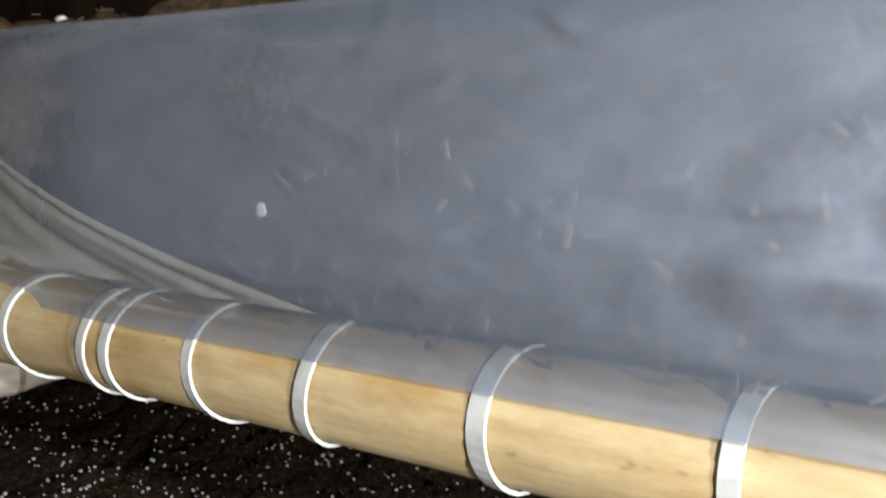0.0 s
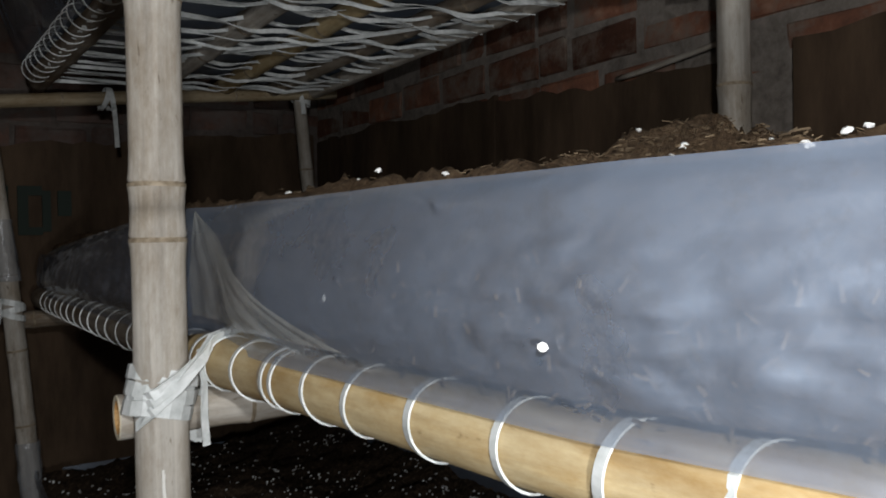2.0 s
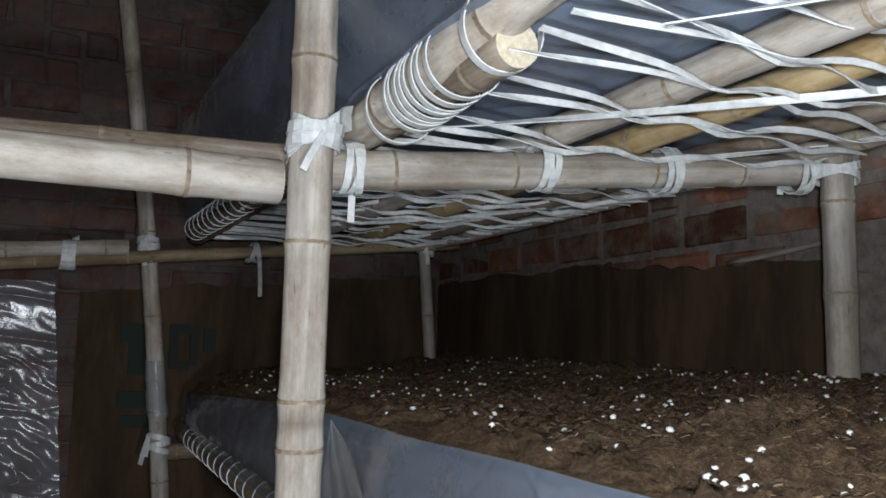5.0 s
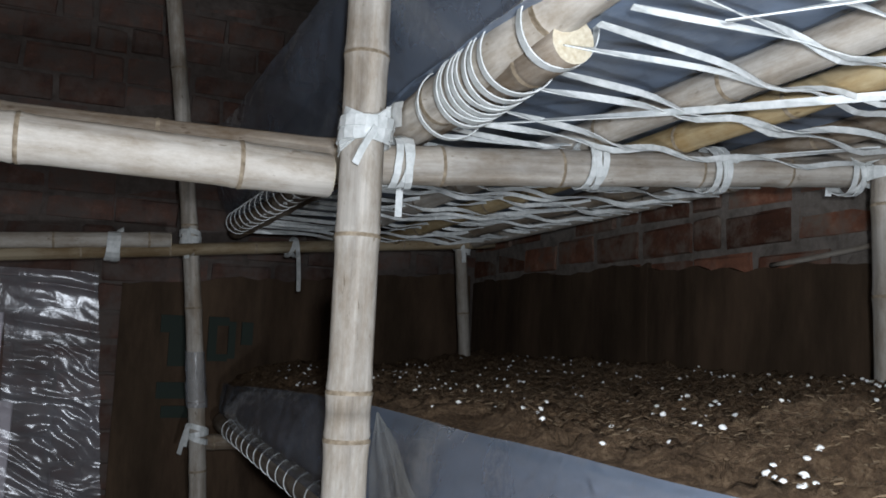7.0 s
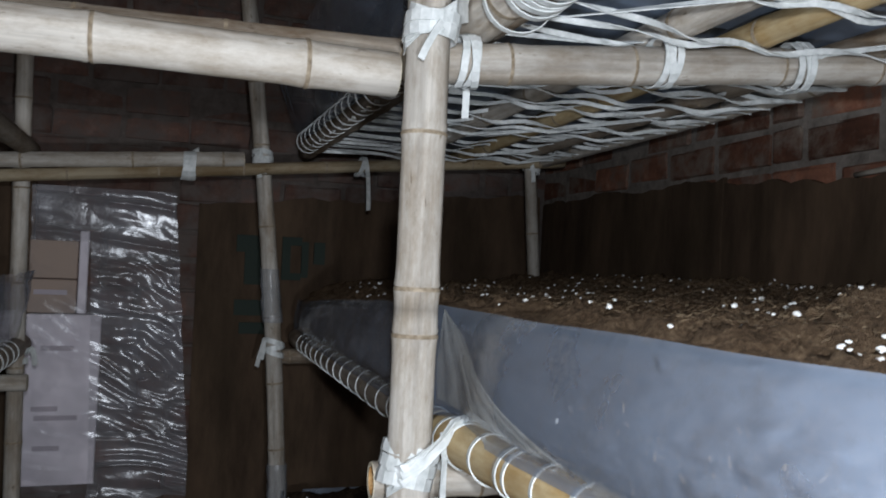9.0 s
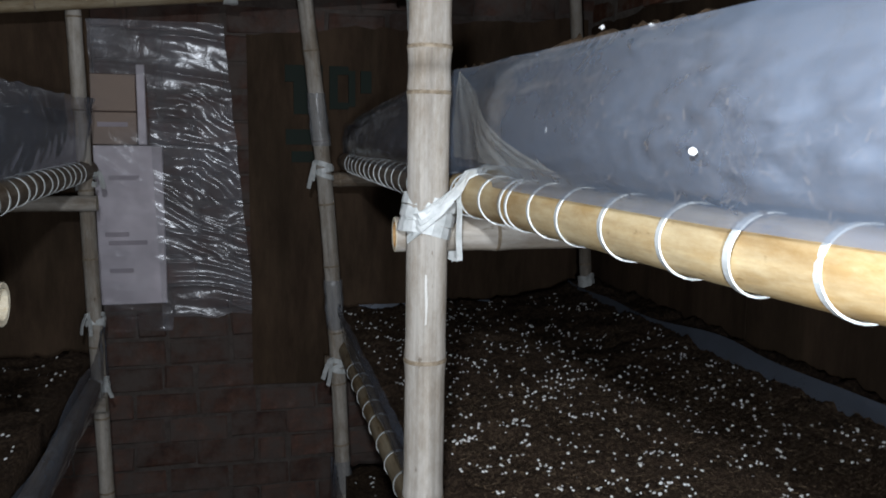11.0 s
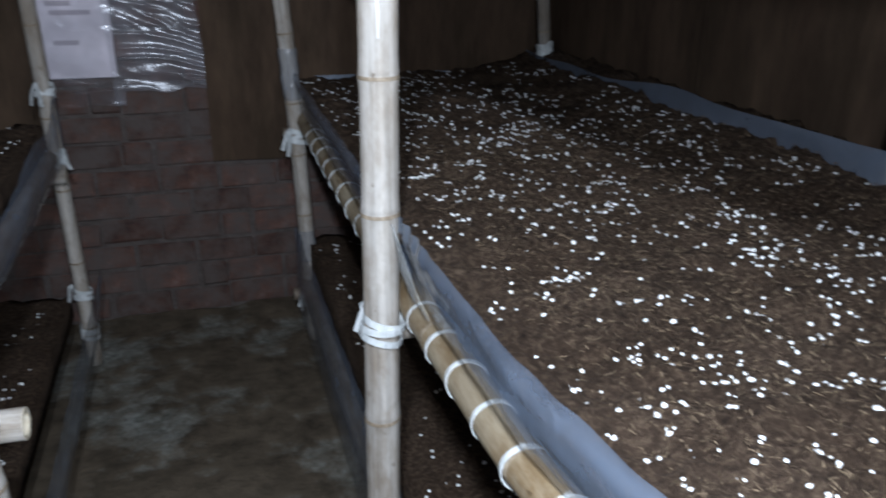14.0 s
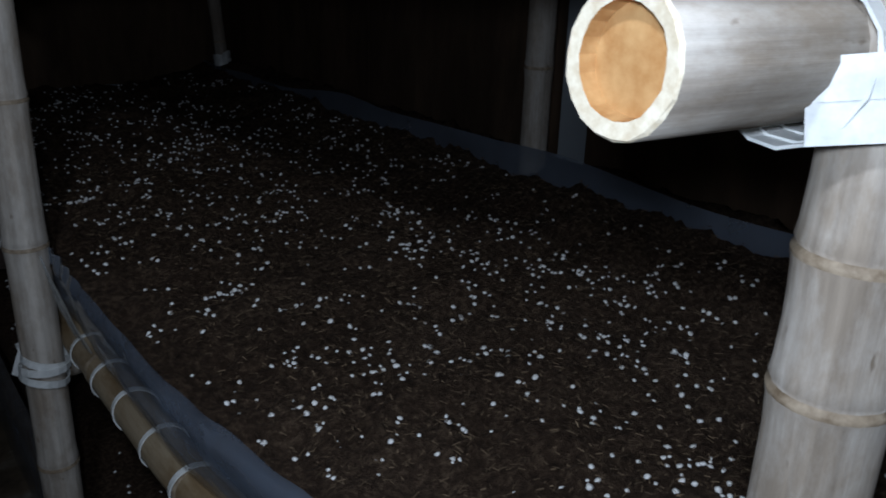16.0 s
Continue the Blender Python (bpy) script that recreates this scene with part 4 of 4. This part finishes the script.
def substrate(bed, x0, x1, y0, y1, height, step, base, front=None, belly=None, mat=None):
    nx, ny = int((x1 - x0) / step), int((y1 - y0) / step)
    bm = bmesh.new()
    g = []
    for i in range(nx + 1):
        g.append([])
        for j in range(ny + 1):
            y = y0 + (y1 - y0) * j / ny
            a = front(y) if front else x0
            e = x1
            if a > x1:
                a, e = x1, a
            x = a + (x1 - a) * i / nx if x1 > a else a
            z = height(x, y)
            if belly:
                f = min(1.0, (x - a) / 0.045)
                z = z * f + (rail_axis(y).z + 0.184 - film_sink(y)) * (1 - f)
            g[i].append(bm.verts.new((x, y, z)))
    for i in range(nx):
        for j in range(ny):
            bm.faces.new((g[i][j], g[i + 1][j], g[i + 1][j + 1], g[i][j + 1])).smooth = True
    edge = set(g[0])
    rim = [g[i][0] for i in range(nx + 1)] + [g[nx][j] for j in range(1, ny + 1)] + [g[i][ny] for i in range(nx - 1, -1, -1)] + [g[0][j] for j in range(ny - 1, 0, -1)]
    low = [bm.verts.new((v.co.x + (0.07 if front and v in edge else 0), v.co.y, base)) for v in rim]
    for k in range(len(rim)):
        k2 = (k + 1) % len(rim)
        bm.faces.new((rim[k], low[k], low[k2], rim[k2])).smooth = True
    bm.faces.new(low)
    if belly:
        prev = None
        for v in g[0]:
            col = [v] + [bm.verts.new((x, v.co.y, z)) for x, z in belly(v.co.y)]
            if prev:
                for k in range(len(col) - 1):
                    bm.faces.new((prev[k], col[k], col[k + 1], prev[k + 1])).smooth = True
            prev = col
    bmesh.ops.recalc_face_normals(bm, faces=bm.faces)
    put_mesh("substrate", bm, mat or SOIL_SHADED, bed, None, "dark brown crumbly compost and casing soil")


def liner(bed, x0, x1, y0, y1, z, seed):
    bm = ground_sheet(70, 200, x0, x1, y0, y1, lambda x, y: z - 0.008 * abs(noise.noise((x * 7, y * 5, seed))) - 0.003 * noise.noise((x * 24, y * 24, seed)))
    put_mesh("liner", bm, LINER, bed, None, "dark bluish polythene under the bed")


def rear_skirt(bed, x, y0, y1, z0, z1, seed):
    bm = bmesh.new()
    n, prev = int(abs(y1 - y0) / 0.02), None
    for i in range(n + 1):
        y = y0 + (y1 - y0) * i / n
        row = [bm.verts.new((x + 0.012 * noise.noise((y * 4, j, seed)) + 0.01 * j / 6, y, z0 + (z1 - z0 - 0.03 * min(1.0, max(0.0, y - 0.2)) + 0.025 * noise.noise((y * 2.5, seed, 1))) * j / 6)) for j in range(7)]
        if prev:
            for j in range(6):
                bm.faces.new((prev[j], row[j], row[j + 1], prev[j + 1])).smooth = True
        prev = row
    put_mesh("rear_skirt", bm, FILM, bed, None, "bluish polythene upstand along the wall")


# level 3, at eye height
h3 = soil_height(1.664, 3, 0.06, [(0.40, -0.47, 0.13, 0.045), (0.7, -0.1, 0.2, 0.025), (0.3, -0.52, 0.06, 0.02)], 0.045, 0.02)
bed3 = thing("mushroom_bed", (0.5, 0.1, 1.5), "compost bed with white mushroom pins in bluish polythene", "mushroom bed", "mushroom beds")
# the film's profile over the rail: (height over the rail's axis, distance out from it)
SWELL = [(0.0, 0.036), (0.015, 0.0345), (0.027, 0.025), (0.035, 0.03), (0.05, 0.04), (0.066, 0.0455), (0.085, 0.047), (0.11, 0.044), (0.135, 0.037), (0.16, 0.028), (0.188, 0.016)]


def rail_axis(y):
    return fall(rails[3], y) if y < 0.1 else fall([(0.082, 1.62, 1.475), (0.07, 0.1, 1.475)], y)


def film_x(y, h):
    """Where the film stands at height h over the rail's axis; it is drawn in at the posts."""
    for (h0, o0), (h1, o1) in zip(SWELL, SWELL[1:]):
        if h <= h1 or h1 == SWELL[-1][0]:
            o = o0 + (o1 - o0) * (h - h0) / (h1 - h0)
            break
    g = max(math.exp(-(y / 0.12) ** 2), math.exp(-((y - 1.54) / 0.15) ** 2))
    return rail_axis(y).x - o * (1 - 0.75 * g)


def film_sink(y):
    return 0.06 * min(1.0, max(0.0, (y - 0.25) / 1.2)) ** 1.3


def bulging_film(bed, y0, y1, label):
    bm = bmesh.new()
    n, heights, prev = int(abs(y1 - y0) / 0.008), [0.02 + 0.168 * (k / 30) for k in range(31)], None
    for i in range(n + 1):
        y = y0 + (y1 - y0) * i / n
        c = rail_axis(y)
        row = []
        for k, h in enumerate(heights):
            v = k / 30
            x = film_x(y, h)
            free = min(1.0, v * 4)
            x += free * (0.004 * noise.noise((y * 4, v * 2.5, 1)) + 0.0016 * noise.noise((y * 17, v * 9, 5)))
            crumpled = min(1.0, max(0.0, (-0.43 - y) / 0.14)) * math.exp(-((v - 0.42) / 0.3) ** 2)
            x += 0.0062 * crumpled * (1 - abs(noise.noise((y * 15 + v * 5, v * 9 - y * 7, 1)))) ** 2 + 0.0034 * crumpled * noise.noise((y * 40, v * 16, 2))
            x += 0.0016 * math.sin(v * 27 + 1.5 * noise.noise((y * 1.5, v, 3))) * min(1, max(0, (v - 0.62) * 5))
            z = c.z + h - film_sink(y) * v + 0.003 * noise.noise((y * 6, 1, 0)) * v
            row.append(bm.verts.new((x, y, z)))
        if prev:
            for p in range(30):
                bm.faces.new((prev[p], row[p], row[p + 1], prev[p + 1])).smooth = True
        prev = row
    return put_mesh("skirt", bm, FILM, bed, None, label)


skirt_x3 = lambda y: film_x(y, 0.188)
substrate(bed3, 0.05, 1.03, -1.5, 1.6, h3, 0.0085, 1.48, lambda y: skirt_x3(y) + 0.006, lambda y: [(film_x(y, h) + 0.02 + 0.006 * noise.noise((y * 9, h * 40, 2)), rail_axis(y).z + h - film_sink(y) * h / 0.188) for h in (0.165, 0.14, 0.11, 0.085, 0.06, 0.04)], SOIL)
bulging_film(bed3, 1.6, -1.5, "bluish grey translucent polythene upstand bulging over the rail")
rear_skirt(bed3, 1.035, -1.5, 1.6, 1.5, 1.71, 4)
s3 = scatter(780, 0.06, 1.0, -0.9, 1.5, 31, 0.0025, 0.0048, [(0.20, -0.30, 6, 0.04), (0.244, -0.576, 4, 0.02), (0.3, -0.35, 6, 0.06), (0.5, -0.4, 8, 0.08), (0.1, -0.3, 4, 0.02)], 0.35)
s3 = [(x, y, r) for x, y, r in s3 if x > skirt_x3(y) + 0.045]
s3.sort(key=lambda s: s[1])
mushrooms(bed3, s3, h3, 160)
straw(bed3, 16000, 0.16, 0.95, -1.0, 1.0, h3, 32, 0.8)



def gathered_fold(bed, apex, foot0, foot1, seed, label, surface):
    """Film drawn together at a post and fanning down to the rail in deep pleats; surface gives x at (y, z)."""
    rnd = random.Random(seed)
    bm = bmesh.new()
    n, rows, g = 60, 24, []
    ph = [rnd.uniform(0, 6) for _ in range(4)]
    for i in range(n + 1):
        f = i / n
        foot = Vector(foot0).lerp(Vector(foot1), f)
        col = []
        for j in range(rows + 1):
            v = j / rows
            p = Vector(apex).lerp(foot, v)
            p.z -= 0.012 * math.sin(math.pi * v) * f
            ridge = 0.5 * abs(math.sin(8 * f + ph[0])) + 0.3 * abs(math.sin(19 * f + ph[1])) + 0.3 * noise.noise((f * 14, v * 4, seed))
            p.x = surface(p.y, p.z) - 0.0035 - 0.011 * max(0.0, ridge) * (0.25 + v) * (1 - 0.5 * v)
            col.append(bm.verts.new(p))
        g.append(col)
    for p, q in zip(g, g[1:]):
        for j in range(rows):
            bm.faces.new((p[j], q[j], q[j + 1], p[j + 1])).smooth = True
    put_mesh("gathered_fold", bm, FOLD, bed, None, label)


film_surface = lambda y, z: film_x(y, max(0.02, z - rail_axis(y).z))
gathered_fold(bed3, (0, 0.04, 1.664), (0, 0.03, 1.535), (0, -0.37, 1.53), 1, "cloudy gathered pleats of polythene at the post", film_surface)
# chips of straw pressed against the film
rnd = random.Random(91)
verts, faces = [], []
for k in range(280):
    y, v = rnd.uniform(-1.3, -0.3), rnd.uniform(0.02, 0.75) ** 1.3
    c = Vector((film_x(y, 0.03 + 0.15 * v) + 0.014, y, rail_axis(y).z + 0.03 + 0.15 * v))
    ln, w, a = rnd.uniform(0.0015, 0.0055), rnd.uniform(0.0004, 0.0014), rnd.uniform(0, 3.14)
    d, s_ = Vector((0, math.cos(a), math.sin(a))) * ln, Vector((0, -math.sin(a), math.cos(a))) * w
    o = len(verts)
    for q in (c - d - s_, c - d + s_, c + d + s_ * 0.6, c + d - s_ * 0.6):
        verts += [tuple(q), tuple(q + Vector((0.0015, 0, 0)))]
    faces += [(o, o + 2, o + 4, o + 6), (o + 1, o + 7, o + 5, o + 3), (o, o + 1, o + 3, o + 2), (o + 2, o + 3, o + 5, o + 4), (o + 4, o + 5, o + 7, o + 6), (o + 6, o + 7, o + 1, o)]
me = bpy.data.meshes.new("straw")
me.from_pydata(verts, [], faces)
tagged(put_data("straw", me, STRAW, bed3), kind="stuff")
for k, (y, z, r) in enumerate(((-0.338, 1.574, 0.0038), (-0.605, 1.557, 0.0034))):
    c = film_x(y, z - 1.48) + 0.0012
    put_data("mushroom", CAPS[k], [], bed3, Matrix.Translation((c, y, z)) @ Euler((0, -1.45, k)).to_matrix().to_4x4() @ Matrix.Diagonal((r, r, r * 0.35, 1)))

# level 2
h2 = soil_height(0.972, 8, 0.0, (), 0.06)
bed2 = thing("mushroom_bed", (0.5, 0.1, 0.85), "compost bed thickly dotted with white mushroom pins in a polythene liner", "mushroom bed", "mushroom beds")
skirt_x2 = lambda y: fall(rails[2], y).x - 0.048
substrate(bed2, 0.05, 1.03, -1.5, 1.6, h2, 0.012, 0.84, lambda y: skirt_x2(y) + 0.015)
skirt(bed2, "skirt", rails[2], 1, 0.86, 1.003, 0.033, FILM, 1.6, -1.5, (1.54, -0.02, -1.15), 2, 0.004, "bluish grey translucent polythene upstand")
gathered_fold(bed2, (0, -0.036, 1.0), (0, -0.036, 0.88), (0, -0.16, 0.88), 3, "cloudy gathered pleats of polythene at the post", lambda y, z: fall(rails[2], y).x - 0.037 * max(0.0, min(1.0, (z - 0.86) / 0.145)) ** 0.7 - 0.008)
rear_skirt(bed2, 0.893, -1.5, 1.6, 0.95, 1.072, 5)
s2 = scatter(2900, 0.06, 1.01, -1.2, 1.55, 41, 0.0022, 0.0043, [(0.195, -0.238, 10, 0.015), (0.182, -0.493, 10, 0.014), (0.492, -0.302, 14, 0.02), (0.294, -0.714, 7, 0.018), (0.12, 0.0, 10, 0.04), (0.16, 0.05, 10, 0.05)], 0.5)
s2 = [(x, y, r) for x, y, r in s2 if skirt_x2(y) + 0.03 < x < 0.875]
s2.sort(key=lambda s: s[1])
mushrooms(bed2, s2, h2, 290)
straw(bed2, 15000, 0.1, 0.98, -1.2, 0.6, h2, 42, 0.8)

# level 1 and 4 of the right rack
h1 = soil_height(0.38, 12, 0.0)
bed1 = thing("mushroom_bed", (0.5, 0.1, 0.24), "low compost bed with white pins in dark polythene", "mushroom bed", "mushroom beds")
substrate(bed1, 0.06, 1.03, -1.4, 1.6, h1, 0.03, 0.24, None)
skirt(bed1, "skirt", rails[1], 1, 0.10, 0.43, 0.03, FILM, 1.6, -1.4, (1.54, -0.02), 3, 0.0, "dark bluish polythene upstand", 0.035)
mushrooms(bed1, scatter(500, 0.08, 1.0, -1.2, 1.5, 43), h1, 0)
bed4 = thing("mushroom_bed", (0.5, 0.1, 2.15), "overhead compost bed on strap webbing with a dark polythene underside", "mushroom bed", "mushroom beds")
liner(bed4, 0.07, 1.0, -1.5, 1.6, 2.15, 6)
h4 = soil_height(2.33, 13, 0.0)
substrate(bed4, 0.1, 1.0, -1.5, 1.6, h4, 0.04, 2.165, None)
skirt(bed4, "skirt", rails[4], 1, 2.13, 2.37, 0.09, FILM, 1.6, -1.5, (1.54, -1.15), 4, 0.0, "bluish grey polythene upstand bulging over the aisle")

def end_skirt(bed, y, x0, x1, z0, z1, seed):
    bm = bmesh.new()
    prev = None
    for i in range(61):
        x = x0 + (x1 - x0) * i / 60
        row = [bm.verts.new((x, y + 0.008 * noise.noise((x * 6, j, seed)), z0 + (z1 - z0 + 0.012 * noise.noise((x * 5, seed, 1))) * j / 5)) for j in range(6)]
        if prev:
            for j in range(5):
                bm.faces.new((prev[j], row[j], row[j + 1], prev[j + 1])).smooth = True
        prev = row
    put_mesh("end_skirt", bm, FILM, bed, None, "bluish polythene upstand at the bed's end")


end_skirt(bed3, 1.605, 0.12, 1.03, 1.5, 1.61, 1)
end_skirt(bed2, 1.605, 0.12, 1.03, 0.86, 0.975, 2)

# left rack's beds
hl2 = soil_height(0.845, 20, 0)
bl2 = thing("mushroom_bed", (-1.2, 0.1, 0.76), "compost bed with white pins in sagging dark polythene", "mushroom bed", "mushroom beds")
substrate(bl2, -1.72, -0.76, -1.4, 1.6, hl2, 0.02, 0.76)
skirt(bl2, "skirt", left_rails[2], -1, 0.735, 0.95, 0.03, FILM, 1.6, -1.4, (1.55,), 5, 0.11, "dark bluish polythene upstand", 0.035)
mushrooms(bl2, scatter(750, -1.7, -0.79, -1.0, 1.5, 51), hl2, 0)
hl1 = soil_height(0.25, 21, 0)
bl1 = thing("mushroom_bed", (-1.2, 0.1, 0.16), "low compost bed with white pins in dark polythene across the aisle", "mushroom bed", "mushroom beds")
substrate(bl1, -1.72, -0.77, -1.4, 1.6, hl1, 0.03, 0.17)
skirt(bl1, "skirt", left_rails[1], -1, 0.08, 0.34, 0.09, FILM, 1.6, -1.4, (1.55, -0.02), 6, 0.0, "dark bluish polythene upstand", 0.04)
mushrooms(bl1, scatter(300, -1.7, -0.79, -0.8, 1.5, 52), hl1, 0)
hl3 = soil_height(1.62, 22, 0)
bl3 = thing("mushroom_bed", (-1.2, 0.1, 1.44), "compost bed in wrinkled bluish polythene across the aisle", "mushroom bed", "mushroom beds")
substrate(bl3, -1.72, -0.76, -1.4, 1.6, hl3, 0.03, 1.45)
skirt(bl3, "skirt", left_rails[3], -1, 1.44, 1.67, 0.03, FILM, 1.6, -1.4, (1.55, -0.02), 7, 0.01, "wrinkled bluish polythene upstand")
liner(bl3, -1.7, -0.73, -1.4, 1.6, 1.43, 9)


# ---- bricks of the walls, last ----
def brick_mesh(seed, length, depth, height, mat, rough=0.005):
    rnd = random.Random(seed)
    bm = bmesh.new()
    box(bm, (0, 0, 0), (length, depth, height), 0.006)
    for v in bm.verts:
        v.co += Vector([rnd.uniform(-rough, rough) for _ in range(3)])
    me = bpy.data.meshes.new("brick")
    bm.to_mesh(me)
    bm.free()
    me.materials.append(mat)
    return me


RED = ([brick_mesh(s, 0.205, 0.03, 0.083, BRICK) for s in range(5)], [brick_mesh(s + 9, 0.095, 0.03, 0.083, BRICK) for s in range(3)])
DIM = ([brick_mesh(s, 0.21, 0.03, 0.09, BRICK_DARK) for s in range(5)], [brick_mesh(s + 9, 0.1, 0.03, 0.09, BRICK_DARK) for s in range(3)])


def brickwork(parent, place, u0, u1, z0, z1, kinds, seed, low=-0.006, high=0.007):
    rnd = random.Random(seed)
    z, row = z0, 0
    while z < z1:
        u = u0 - (0.11 if row % 2 else 0.0)
        while u < u1:
            half = rnd.random() < 0.18
            me = rnd.choice(kinds[1] if half else kinds[0])
            put_data("brick", me, [], parent, place(u + rnd.uniform(-0.008, 0.008), z + rnd.uniform(-0.006, 0.006), rnd.uniform(low, high)))
            u += 0.112 if half else 0.222
        z += 0.1
        row += 1


place_n = lambda u, z, d: Matrix.Translation((u, NORTH - 0.006 + d, z))
place_e = lambda u, z, d: Matrix.Translation((EAST - 0.006 + d, u, z)) @ Matrix.Rotation(radians(90), 4, "Z") @ Matrix.Diagonal((1, -1, 1, 1))
brickwork(wall_north, place_n, -1.0, 0.3, 0.02, 0.7, DIM, 1, -0.003, 0.001)
brickwork(wall_north, place_n, -0.76, -0.2, 0.72, 1.95, DIM, 2, -0.003, 0.001)
brickwork(wall_north, place_n, -1.5, 1.05, 1.92, 2.95, DIM, 3)
brickwork(wall_east, place_e, -1.3, 1.85, 1.92, 2.6, RED, 4)
